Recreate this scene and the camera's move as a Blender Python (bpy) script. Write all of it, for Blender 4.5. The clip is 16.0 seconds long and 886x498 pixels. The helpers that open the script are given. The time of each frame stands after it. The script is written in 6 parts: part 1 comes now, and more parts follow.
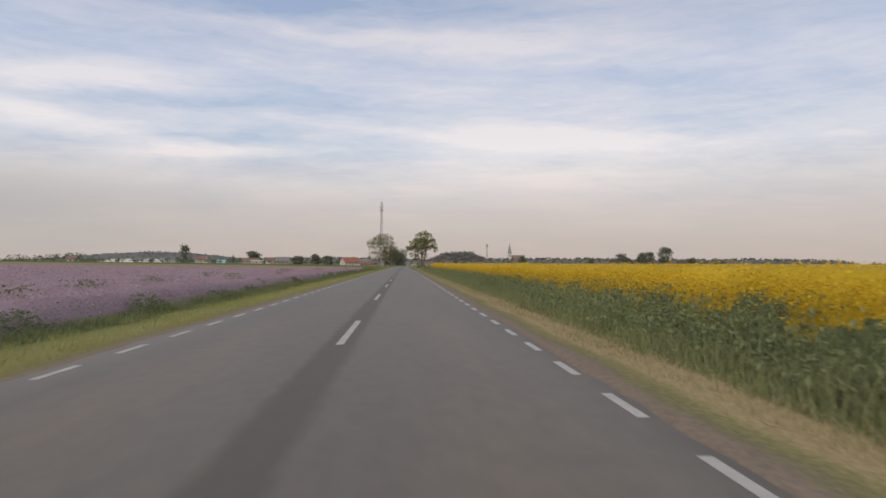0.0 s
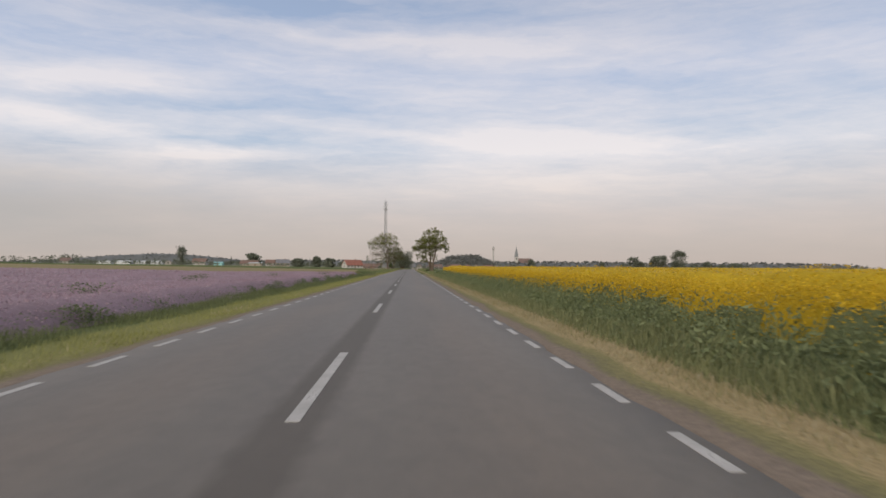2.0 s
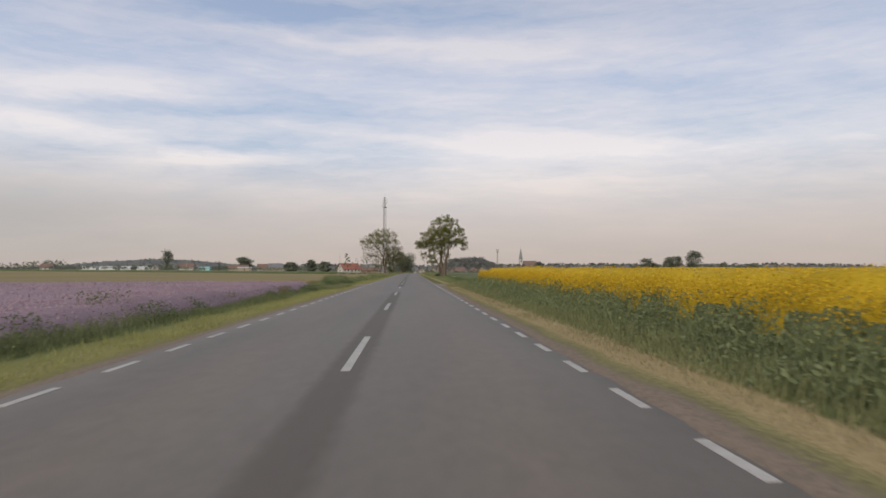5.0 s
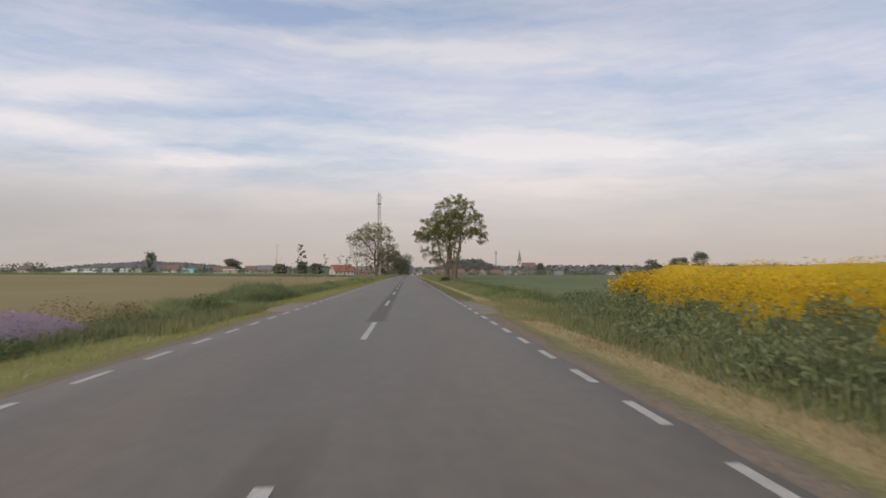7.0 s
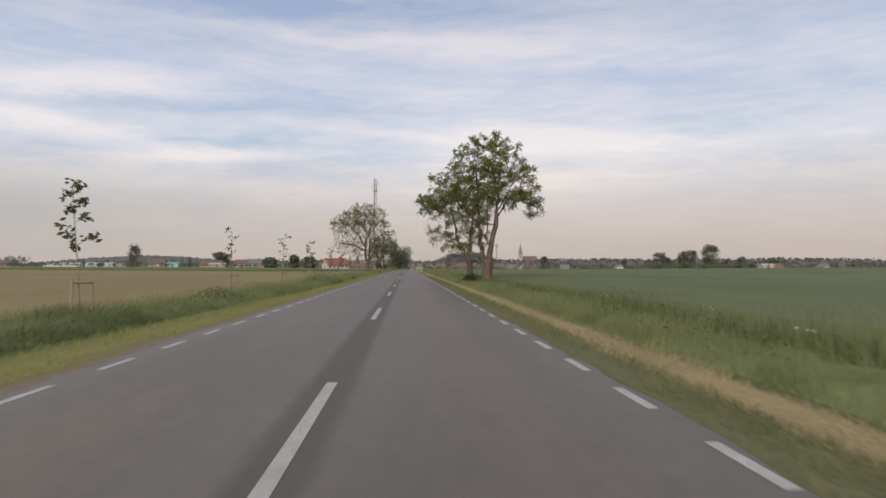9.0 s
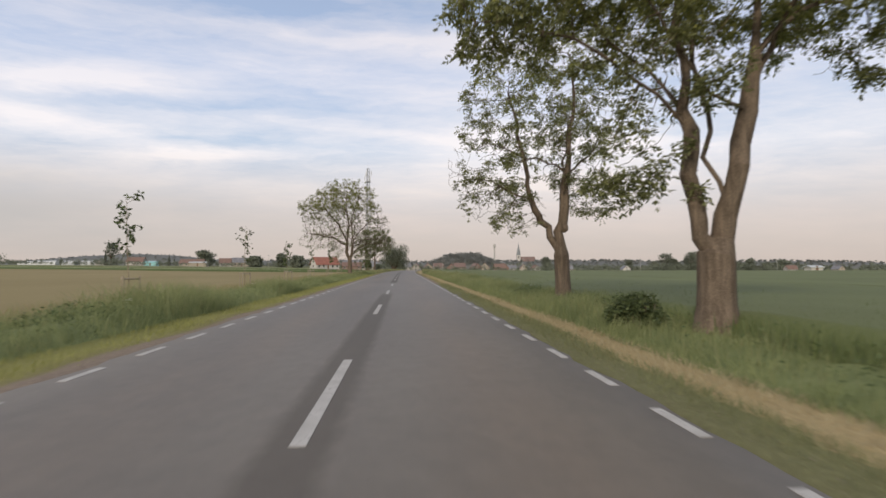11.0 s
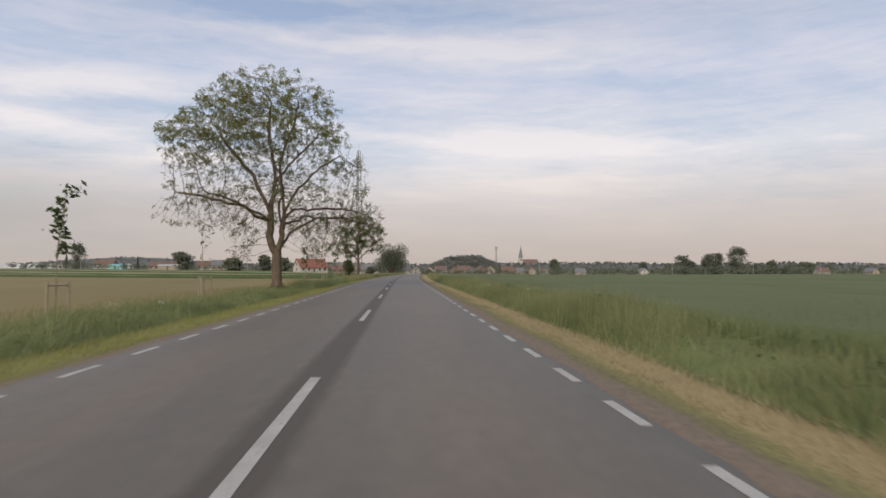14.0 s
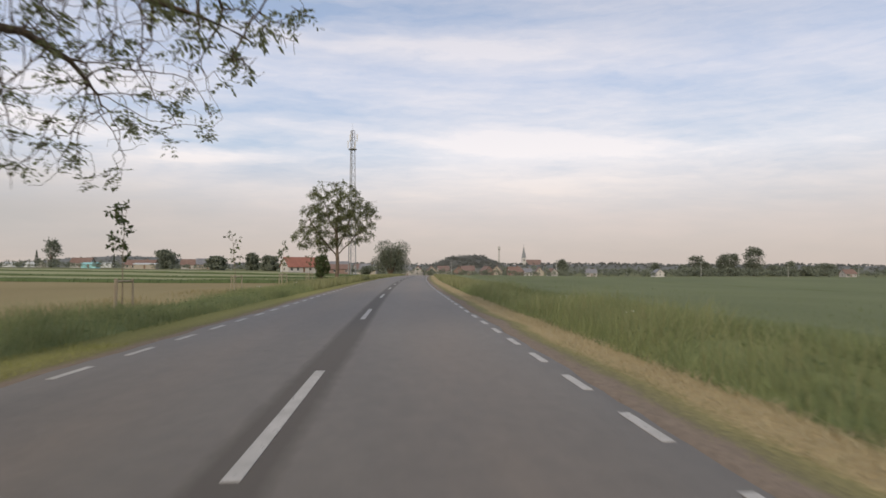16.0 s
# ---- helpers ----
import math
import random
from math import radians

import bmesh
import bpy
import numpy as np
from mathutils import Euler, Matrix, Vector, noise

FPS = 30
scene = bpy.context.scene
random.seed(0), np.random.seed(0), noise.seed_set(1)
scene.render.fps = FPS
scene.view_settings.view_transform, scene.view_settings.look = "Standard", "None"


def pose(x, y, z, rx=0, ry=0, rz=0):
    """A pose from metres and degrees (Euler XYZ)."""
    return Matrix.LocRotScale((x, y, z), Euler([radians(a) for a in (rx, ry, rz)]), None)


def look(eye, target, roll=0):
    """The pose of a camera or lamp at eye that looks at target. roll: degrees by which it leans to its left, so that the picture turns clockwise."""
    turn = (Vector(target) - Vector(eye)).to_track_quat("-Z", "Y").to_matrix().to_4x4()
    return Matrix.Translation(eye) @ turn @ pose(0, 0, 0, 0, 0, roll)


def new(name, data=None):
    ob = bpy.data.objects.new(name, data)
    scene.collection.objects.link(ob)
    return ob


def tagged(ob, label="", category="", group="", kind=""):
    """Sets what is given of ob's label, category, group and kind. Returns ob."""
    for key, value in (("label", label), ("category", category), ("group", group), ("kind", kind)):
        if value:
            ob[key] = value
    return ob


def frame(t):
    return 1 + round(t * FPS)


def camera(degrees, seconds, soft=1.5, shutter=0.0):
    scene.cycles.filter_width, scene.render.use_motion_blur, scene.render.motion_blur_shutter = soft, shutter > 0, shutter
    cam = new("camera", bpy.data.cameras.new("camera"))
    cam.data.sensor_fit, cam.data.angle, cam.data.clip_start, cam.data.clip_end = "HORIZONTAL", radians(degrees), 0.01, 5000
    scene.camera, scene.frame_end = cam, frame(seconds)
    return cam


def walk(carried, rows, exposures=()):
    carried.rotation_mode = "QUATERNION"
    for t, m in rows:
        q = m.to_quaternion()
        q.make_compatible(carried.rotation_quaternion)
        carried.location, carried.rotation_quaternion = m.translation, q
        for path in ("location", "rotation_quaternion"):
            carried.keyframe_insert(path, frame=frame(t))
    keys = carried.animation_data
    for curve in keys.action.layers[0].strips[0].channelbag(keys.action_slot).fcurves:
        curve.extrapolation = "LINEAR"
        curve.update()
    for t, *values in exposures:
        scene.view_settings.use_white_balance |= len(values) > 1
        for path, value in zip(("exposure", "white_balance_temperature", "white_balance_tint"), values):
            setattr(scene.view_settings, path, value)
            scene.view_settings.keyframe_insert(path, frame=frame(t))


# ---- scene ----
cam = camera(72.06, 16.0, 1.6, 0.14)
# seconds, x, y, heading, tilt, lean
PATH = [
    (0.0, 1.00, -2.93, -3.67, 1.42, 0.15),
    (0.5, 1.00, 4.03, -3.41, 1.85, -0.07),
    (1.0, 1.03, 11.24, -3.22, 1.75, -0.21),
    (1.5, 0.97, 18.60, -3.23, 1.63, 0.27),
    (2.0, 0.94, 25.70, -3.18, 1.71, 0.35),
    (2.5, 0.92, 33.01, -3.24, 2.19, 0.21),
    (3.0, 0.88, 40.22, -2.97, 2.12, 0.12),
    (3.5, 0.88, 47.99, -2.90, 1.66, 0.16),
    (4.0, 0.83, 55.62, -2.94, 2.02, -0.12),
    (4.5, 0.83, 63.30, -2.98, 2.02, -0.12),
    (5.0, 0.83, 70.96, -3.01, 2.02, -0.13),
    (5.5, 0.84, 78.71, -3.04, 2.02, -0.13),
    (6.0, 0.84, 86.65, -3.08, 2.01, -0.13),
    (6.5, 0.84, 94.87, -3.11, 2.00, -0.14),
    (7.0, 0.85, 103.06, -3.30, 2.21, -0.22),
    (7.5, 0.90, 111.52, -3.23, 1.77, -0.17),
    (8.0, 0.89, 119.63, -3.20, 1.51, -0.30),
    (8.5, 0.86, 127.83, -3.30, 1.57, -0.30),
    (9.0, 0.82, 136.00, -3.39, 1.63, -0.29),
    (9.5, 0.78, 144.27, -3.49, 1.69, -0.29),
    (10.0, 0.75, 152.74, -3.58, 1.75, -0.28),
    (10.5, 0.71, 161.53, -3.68, 1.80, -0.28),
    (11.0, 0.74, 170.38, -3.76, 1.65, -0.00),
    (11.5, 0.83, 179.64, -4.04, 2.32, -0.18),
    (12.0, 0.82, 187.71, -4.09, 1.63, 0.04),
    (12.5, 0.88, 196.47, -4.07, 2.12, -0.12),
    (13.0, 1.01, 205.51, -3.91, 1.55, -0.30),
    (13.5, 0.98, 214.14, -3.87, 1.69, 0.09),
    (14.0, 1.01, 223.12, -3.86, 1.94, -0.08),
    (14.5, 1.08, 232.15, -3.76, 1.70, -0.11),
    (15.0, 1.03, 240.60, -3.70, 1.49, 0.14),
    (15.5, 1.02, 249.63, -3.65, 1.88, 0.32),
    (16.0, 1.02, 258.66, -3.79, 1.96, 0.14),
]
walk(cam, [(t, pose(x, y, 1.268, 90 + p, 0, w) @ pose(0, 0, 0, 0, 0, r)) for t, x, y, w, p, r in PATH],
     exposures=[(0.0, -0.12), (8.2, -0.12), (10.4, 0.06), (11.6, 0.1), (12.6, -0.06), (14.5, -0.08), (15.2, 0.0), (16.0, 0.03)])

# ---- world, sun ----
SUN_EL, SUN_AZ = radians(24), radians(205)
world = bpy.data.worlds.new("world")
scene.world = world
world.use_nodes = True


def wire(tree, kind, **links):
    """A node with its inputs set by name (underscores for spaces), values or sockets."""
    nd = tree.nodes.new(kind)
    for k, v in links.items():
        key = int(k[1:]) if k[0] == "i" and k[1:].isdigit() else k.replace("_", " ")
        if isinstance(v, bpy.types.NodeSocket):
            tree.links.new(v, nd.inputs[key])
        else:
            nd.inputs[key].default_value = v
    return nd


def ramp(tree, fac, stops, mode="LINEAR"):
    nd = tree.nodes.new("ShaderNodeValToRGB")
    nd.color_ramp.interpolation = mode
    while len(nd.color_ramp.elements) < len(stops):
        nd.color_ramp.elements.new(0.5)
    for el, (pos, col) in zip(nd.color_ramp.elements, stops):
        el.position = pos
        el.color = (*col, 1) if len(col) == 3 else col
    tree.links.new(fac, nd.inputs[0])
    return nd.outputs[0]


def mix(tree, fac, a, b, how="MIX"):
    nd = tree.nodes.new("ShaderNodeMix")
    nd.data_type, nd.blend_type = "RGBA", how
    for sock, v in ((nd.inputs[0], fac), (nd.inputs[6], a), (nd.inputs[7], b)):
        if isinstance(v, bpy.types.NodeSocket):
            tree.links.new(v, sock)
        elif not isinstance(v, tuple):
            sock.default_value = v
        else:
            sock.default_value = (*v, 1)
    return nd.outputs[2]


def calc(tree, op, a, b=0.0, clamp=False):
    nd = tree.nodes.new("ShaderNodeMath")
    nd.operation, nd.use_clamp = op, clamp
    for sock, v in ((nd.inputs[0], a), (nd.inputs[1], b)):
        if isinstance(v, bpy.types.NodeSocket):
            tree.links.new(v, sock)
        else:
            sock.default_value = v
    return nd.outputs[0]


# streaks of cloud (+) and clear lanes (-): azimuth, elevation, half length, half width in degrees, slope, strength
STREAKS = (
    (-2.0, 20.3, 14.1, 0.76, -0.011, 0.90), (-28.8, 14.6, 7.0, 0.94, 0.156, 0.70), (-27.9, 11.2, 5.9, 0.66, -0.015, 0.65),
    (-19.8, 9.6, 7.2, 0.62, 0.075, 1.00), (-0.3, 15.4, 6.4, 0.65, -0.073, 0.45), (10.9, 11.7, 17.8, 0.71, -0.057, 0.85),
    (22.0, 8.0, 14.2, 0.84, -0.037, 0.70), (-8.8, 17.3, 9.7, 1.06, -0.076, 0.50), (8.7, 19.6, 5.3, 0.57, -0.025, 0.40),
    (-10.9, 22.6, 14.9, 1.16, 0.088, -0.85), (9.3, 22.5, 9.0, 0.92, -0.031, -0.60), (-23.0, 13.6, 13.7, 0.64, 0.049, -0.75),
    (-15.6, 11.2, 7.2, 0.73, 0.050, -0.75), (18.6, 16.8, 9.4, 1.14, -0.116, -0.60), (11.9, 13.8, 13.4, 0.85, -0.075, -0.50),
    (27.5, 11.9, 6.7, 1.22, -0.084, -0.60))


def build_sky(tree):
    tree.nodes.clear()
    sky = tree.nodes.new("ShaderNodeTexSky")
    sky.sky_type, sky.sun_disc, sky.sun_elevation, sky.sun_rotation = "NISHITA", False, SUN_EL, SUN_AZ
    sky.dust_density = 1.2
    co = wire(tree, "ShaderNodeTexCoord").outputs["Generated"]
    sep = wire(tree, "ShaderNodeSeparateXYZ", Vector=co)
    z = calc(tree, "MAXIMUM", sep.outputs[2], 0.0)
    zz = calc(tree, "ADD", z, 0.14)
    u = calc(tree, "DIVIDE", sep.outputs[0], zz)
    v = calc(tree, "DIVIDE", sep.outputs[1], zz)
    plane = wire(tree, "ShaderNodeCombineXYZ", X=u, Y=v).outputs[0]
    warp = wire(tree, "ShaderNodeTexNoise", Vector=plane, Scale=0.55, Detail=3.0)
    bent = tree.nodes.new("ShaderNodeMix")
    bent.data_type = "VECTOR"
    bent.inputs[0].default_value = 0.22
    tree.links.new(plane, bent.inputs[4])
    tree.links.new(warp.outputs["Color"], bent.inputs[5])
    mp = wire(tree, "ShaderNodeMapping", Vector=bent.outputs[1], Scale=(0.60, 1.05, 1.0), Rotation=(0, 0, -0.14),
              Location=(0.4, 0.13, 0))
    big = wire(tree, "ShaderNodeTexNoise", Vector=mp.outputs[0], Scale=1.3, Detail=5.0, Roughness=0.55)
    fine_m = wire(tree, "ShaderNodeMapping", Vector=bent.outputs[1], Scale=(0.9, 1.7, 1.0), Rotation=(0, 0, -0.2))
    fine = wire(tree, "ShaderNodeTexNoise", Vector=fine_m.outputs[0], Scale=2.0, Detail=6.0, Roughness=0.6)
    cover = calc(tree, "ADD", calc(tree, "MULTIPLY", big.outputs["Fac"], 0.68),
                 calc(tree, "MULTIPLY", fine.outputs["Fac"], 0.32))
    az = calc(tree, "MULTIPLY", calc(tree, "ARCTAN2", sep.outputs[0], sep.outputs[1]), 57.3)
    el = calc(tree, "MULTIPLY", calc(tree, "ARCSINE", sep.outputs[2]), 57.3)
    stretched = wire(tree, "ShaderNodeCombineXYZ", X=calc(tree, "MULTIPLY", az, 0.10), Y=calc(tree, "MULTIPLY", el, 0.42)).outputs[0]
    torn = wire(tree, "ShaderNodeTexNoise", Vector=stretched, Scale=1.0, Detail=5.0, Roughness=0.6)
    torn_xy = wire(tree, "ShaderNodeSeparateXYZ", Vector=torn.outputs["Color"])
    az = calc(tree, "ADD", az, calc(tree, "MULTIPLY", calc(tree, "SUBTRACT", torn_xy.outputs[0], 0.5), 14.0))
    el = calc(tree, "ADD", el, calc(tree, "MULTIPLY", calc(tree, "SUBTRACT", torn_xy.outputs[1], 0.5), 2.6))
    total = None
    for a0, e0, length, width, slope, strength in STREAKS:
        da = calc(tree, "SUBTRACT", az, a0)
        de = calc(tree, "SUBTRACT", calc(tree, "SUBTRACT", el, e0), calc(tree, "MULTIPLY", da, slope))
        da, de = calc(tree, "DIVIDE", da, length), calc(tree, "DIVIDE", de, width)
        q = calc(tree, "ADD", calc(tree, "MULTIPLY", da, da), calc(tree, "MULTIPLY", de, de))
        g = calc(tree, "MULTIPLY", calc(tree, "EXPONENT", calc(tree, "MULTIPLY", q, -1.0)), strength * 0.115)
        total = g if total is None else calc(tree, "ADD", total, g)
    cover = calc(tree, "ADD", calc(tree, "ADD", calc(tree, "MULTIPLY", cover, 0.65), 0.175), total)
    thin = wire(tree, "ShaderNodeCombineXYZ", X=calc(tree, "MULTIPLY", az, 0.22), Y=calc(tree, "MULTIPLY", el, 1.5)).outputs[0]
    thread = wire(tree, "ShaderNodeTexNoise", Vector=thin, Scale=1.0, Detail=7.0, Roughness=0.66)
    cover = calc(tree, "ADD", cover, calc(tree, "MULTIPLY", calc(tree, "SUBTRACT", thread.outputs["Fac"], 0.5), 0.13))
    wisps = calc(tree, "MULTIPLY", calc(tree, "SUBTRACT", torn.outputs["Fac"], 0.5), 0.9)
    veil = ramp(tree, cover, [(0.395, (0.0,) * 3), (0.495, (0.5,) * 3), (0.60, (1, 1, 1))])
    low = wire(tree, "ShaderNodeCombineXYZ", **{k: calc(tree, "ADD", wisps, 0.84, True) for k in "XYZ"}).outputs[0]
    veil = mix(tree, ramp(tree, z, [(0.06, (0.85,) * 3), (0.16, (0.0,) * 3)]), veil, low)
    # thin cloud: white aloft, greyer and rosier near the horizon
    cloud = ramp(tree, z, [(0.0, (0.60, 0.51, 0.455)), (0.04, (0.645, 0.56, 0.51)), (0.085, (0.74, 0.65, 0.61)), (0.125, (0.86, 0.78, 0.745)),
                           (0.18, (0.92, 0.875, 0.885)), (0.3, (0.80, 0.783, 0.842)), (0.5, (0.62, 0.61, 0.68)), (1.0, (0.50, 0.50, 0.54))])
    clear = ramp(tree, z, [(0.0, (0.47, 0.42, 0.40)), (0.07, (0.49, 0.47, 0.475)), (0.13, (0.57, 0.58, 0.64)), (0.19, (0.52, 0.618, 0.765)),
                           (0.3, (0.43, 0.546, 0.77)), (0.5, (0.33, 0.41, 0.575)), (1.0, (0.28, 0.34, 0.48))])
    # a grey bank low in the west
    bank = calc(tree, "ADD", calc(tree, "POWER", calc(tree, "DIVIDE", calc(tree, "SUBTRACT", az, -36.0), 20.0), 2.0),
                calc(tree, "POWER", calc(tree, "DIVIDE", calc(tree, "SUBTRACT", el, 4.6), 3.0), 2.0))
    bank = calc(tree, "MULTIPLY", calc(tree, "EXPONENT", calc(tree, "MULTIPLY", bank, -1.0)), 0.75)
    cloud = mix(tree, bank, cloud, (0.475, 0.465, 0.455))
    air = mix(tree, 1.0, sky.outputs[0], (0.10, 0.10, 0.10), "MULTIPLY")
    blue = mix(tree, 0.88, air, clear)
    tint = mix(tree, veil, blue, cloud)
    bg = wire(tree, "ShaderNodeBackground", Color=tint, Strength=1.0)
    wire(tree, "ShaderNodeOutputWorld", Surface=bg.outputs[0])


build_sky(world.node_tree)
sun = new("sun", bpy.data.lights.new("sun", "SUN"))
sun.data.energy, sun.data.angle, sun.data.color = 2.1, radians(12), (1.0, 0.87, 0.70)
sun.matrix_world = look((0, 0, 50), (0 - 50 * math.sin(SUN_AZ) * math.cos(SUN_EL), 0 - 50 * math.cos(SUN_AZ) * math.cos(SUN_EL), 50 - 50 * math.sin(SUN_EL)))


# ---- materials ----
def surface(name, rough=0.85, spec=0.3):
    m = bpy.data.materials.new(name)
    m.use_nodes = True
    tree = m.node_tree
    bsdf = tree.nodes["Principled BSDF"]
    bsdf.inputs["Roughness"].default_value = rough
    bsdf.inputs["Specular IOR Level"].default_value = spec
    return m, tree, bsdf


def noise_of(tree, scale, detail=4.0, rough=0.55, stretch=None, co=None):
    if co is None:
        co = wire(tree, "ShaderNodeTexCoord").outputs["Object"]
    if stretch:
        co = wire(tree, "ShaderNodeMapping", Vector=co, Scale=stretch).outputs[0]
    return wire(tree, "ShaderNodeTexNoise", Vector=co, Scale=scale, Detail=detail, Roughness=rough).outputs["Fac"]


def relief(tree, bsdf, height, strength=0.4, distance=0.01):
    b = wire(tree, "ShaderNodeBump", Strength=strength, Distance=distance, Height=height)
    tree.links.new(b.outputs[0], bsdf.inputs["Normal"])


def paint(name, dark, light, scale=3.0, fine=40.0, rough=0.85, bump=0.3, spec=0.3, stretch=None):
    """Two colours, mixed by coarse and fine noise, with relief."""
    m, tree, bsdf = surface(name, rough, spec)
    a, b = noise_of(tree, scale, stretch=stretch), noise_of(tree, fine, 3.0)
    f = calc(tree, "ADD", calc(tree, "MULTIPLY", a, 0.6), calc(tree, "MULTIPLY", b, 0.4))
    tree.links.new(ramp(tree, f, [(0.32, dark), (0.68, light)]), bsdf.inputs["Base Color"])
    relief(tree, bsdf, b, bump)
    return m


def leafy(name, dark, light, through_light=0.35, scale=0.25, rough=0.6, each=0.5):
    """Foliage: each leaf or blade its own shade, patches of tone, some light coming through."""
    m, tree, bsdf = surface(name, rough, 0.25)
    isl = wire(tree, "ShaderNodeNewGeometry").outputs["Random Per Island"]
    patch = noise_of(tree, scale, 3.0)
    f = calc(tree, "ADD", calc(tree, "MULTIPLY", isl, each), calc(tree, "MULTIPLY", patch, 1 - each))
    col = ramp(tree, f, [(0.2, dark), (0.8, light)])
    tree.links.new(col, bsdf.inputs["Base Color"])
    tr = wire(tree, "ShaderNodeBsdfTranslucent", Color=col)
    both = wire(tree, "ShaderNodeMixShader", i0=through_light)
    tree.links.new(bsdf.outputs[0], both.inputs[1])
    tree.links.new(tr.outputs[0], both.inputs[2])
    tree.links.new(both.outputs[0], tree.nodes["Material Output"].inputs[0])
    return m


CURVE = 0.00027


def across_road(tree, sep):
    """Distance east of the middle of the road, following its curve."""
    m = calc(tree, "MINIMUM", calc(tree, "MAXIMUM", calc(tree, "SUBTRACT", sep.outputs[1], 275.0), 0.0), 84.0)
    far = calc(tree, "MAXIMUM", calc(tree, "SUBTRACT", sep.outputs[1], 359.0), 0.0)
    swing = calc(tree, "ADD", calc(tree, "MULTIPLY", calc(tree, "MULTIPLY", m, m), CURVE), calc(tree, "MULTIPLY", far, 168 * CURVE))
    return calc(tree, "SUBTRACT", sep.outputs[0], swing)


def asphalt():
    m, tree, bsdf = surface("asphalt", 0.58, 0.65)
    co = wire(tree, "ShaderNodeTexCoord").outputs["Object"]
    sep = wire(tree, "ShaderNodeSeparateXYZ", Vector=co)
    mid_x = calc(tree, "ABSOLUTE", across_road(tree, sep))
    grain = noise_of(tree, 160.0, 2.0, 0.6, co=co)
    blot = noise_of(tree, 0.55, 5.0, 0.6, (1.0, 0.16, 1.0), co)
    mid = noise_of(tree, 5.0, 4.0, 0.6, (1.0, 0.5, 1.0), co)
    base = ramp(tree, blot, [(0.3, (0.128, 0.109, 0.086)), (0.7, (0.168, 0.144, 0.113))])
    lanes = calc(tree, "ABSOLUTE", calc(tree, "SUBTRACT", mid_x, 1.7))
    warm = ramp(tree, lanes, [(0.15, (0.65,) * 3), (0.9, (0.0,) * 3)])
    warm = mix(tree, 1.0, warm, ramp(tree, blot, [(0.35, (0.2,) * 3), (0.65, (1,) * 3)]), "MULTIPLY")
    base = mix(tree, warm, base, (0.190, 0.145, 0.103))
    base = mix(tree, 0.28, base, ramp(tree, mid, [(0.35, (0.36,) * 3), (0.65, (0.62,) * 3)]), "OVERLAY")
    base = mix(tree, 0.55, base, ramp(tree, grain, [(0.3, (0.3,) * 3), (0.7, (0.68,) * 3)]), "OVERLAY")
    # newer, darker asphalt along the joint in the middle, in three runs
    ax = calc(tree, "ADD", mid_x, calc(tree, "MULTIPLY", calc(tree, "SUBTRACT", mid, 0.5), 0.10))
    across = calc(tree, "MULTIPLY", calc(tree, "SUBTRACT", 0.315, ax), 7.0, True)
    run = None
    for y0, y1, tone in ((-60, 109, 0.72), (118.8, 200.5, 0.8), (218, 700, 1.0)):
        on = calc(tree, "MULTIPLY", calc(tree, "MULTIPLY", calc(tree, "SUBTRACT", sep.outputs[1], y0), 2.0, True),
                  calc(tree, "MULTIPLY", calc(tree, "SUBTRACT", y1, sep.outputs[1]), 0.3, True))
        on = calc(tree, "MULTIPLY", on, tone)
        run = on if run is None else calc(tree, "ADD", run, on)
    strip = calc(tree, "MULTIPLY", calc(tree, "MULTIPLY", across, run), 0.82)
    base = mix(tree, strip, base, mix(tree, 0.5, (0.102, 0.089, 0.075), ramp(tree, grain, [(0.3, (0.078, 0.070, 0.061)), (0.7, (0.13, 0.116, 0.10))])))
    tree.links.new(base, bsdf.inputs["Base Color"])
    tree.links.new(calc(tree, "ADD", calc(tree, "MULTIPLY", strip, 0.2), 0.58), bsdf.inputs["Roughness"])
    tree.links.new(calc(tree, "SUBTRACT", 0.65, calc(tree, "MULTIPLY", strip, 0.36)), bsdf.inputs["Specular IOR Level"])
    relief(tree, bsdf, grain, 0.5, 0.004)
    return m


def verge(name, stops, span, later=None):
    """Ground beside the road: bands of dirt, mown and dry grass across x, their limits frayed."""
    m, tree, bsdf = surface(name, 0.95, 0.1)
    co = wire(tree, "ShaderNodeTexCoord").outputs["Object"]
    sep = wire(tree, "ShaderNodeSeparateXYZ", Vector=co)
    n1, n2 = noise_of(tree, 0.8, 4.0, 0.6, (1, 0.35, 1), co), noise_of(tree, 14.0, 4.0, 0.65, None, co)
    x = calc(tree, "ABSOLUTE", across_road(tree, sep))
    x = calc(tree, "ADD", x, calc(tree, "MULTIPLY", calc(tree, "SUBTRACT", n1, 0.5), 0.9))
    x = calc(tree, "ADD", x, calc(tree, "MULTIPLY", calc(tree, "SUBTRACT", n2, 0.5), 0.45))
    lo, hi = span
    f = calc(tree, "DIVIDE", calc(tree, "SUBTRACT", x, lo), hi - lo, True)
    col = ramp(tree, f, [((p - lo) / (hi - lo), c) for p, c in stops])
    if later:
        grown = calc(tree, "MULTIPLY", calc(tree, "SUBTRACT", sep.outputs[1], 130.0), 0.3, True)
        grown = calc(tree, "MULTIPLY", grown, calc(tree, "MULTIPLY", calc(tree, "SUBTRACT", 218.0, sep.outputs[1]), 0.12, True))
        col = mix(tree, grown, col, ramp(tree, f, [((p - lo) / (hi - lo), c) for p, c in later]))
    col = mix(tree, 0.6, col, ramp(tree, n2, [(0.3, (0.33,) * 3), (0.7, (0.66,) * 3)]), "OVERLAY")
    tree.links.new(col, bsdf.inputs["Base Color"])
    relief(tree, bsdf, n2, 0.8, 0.04)
    return m


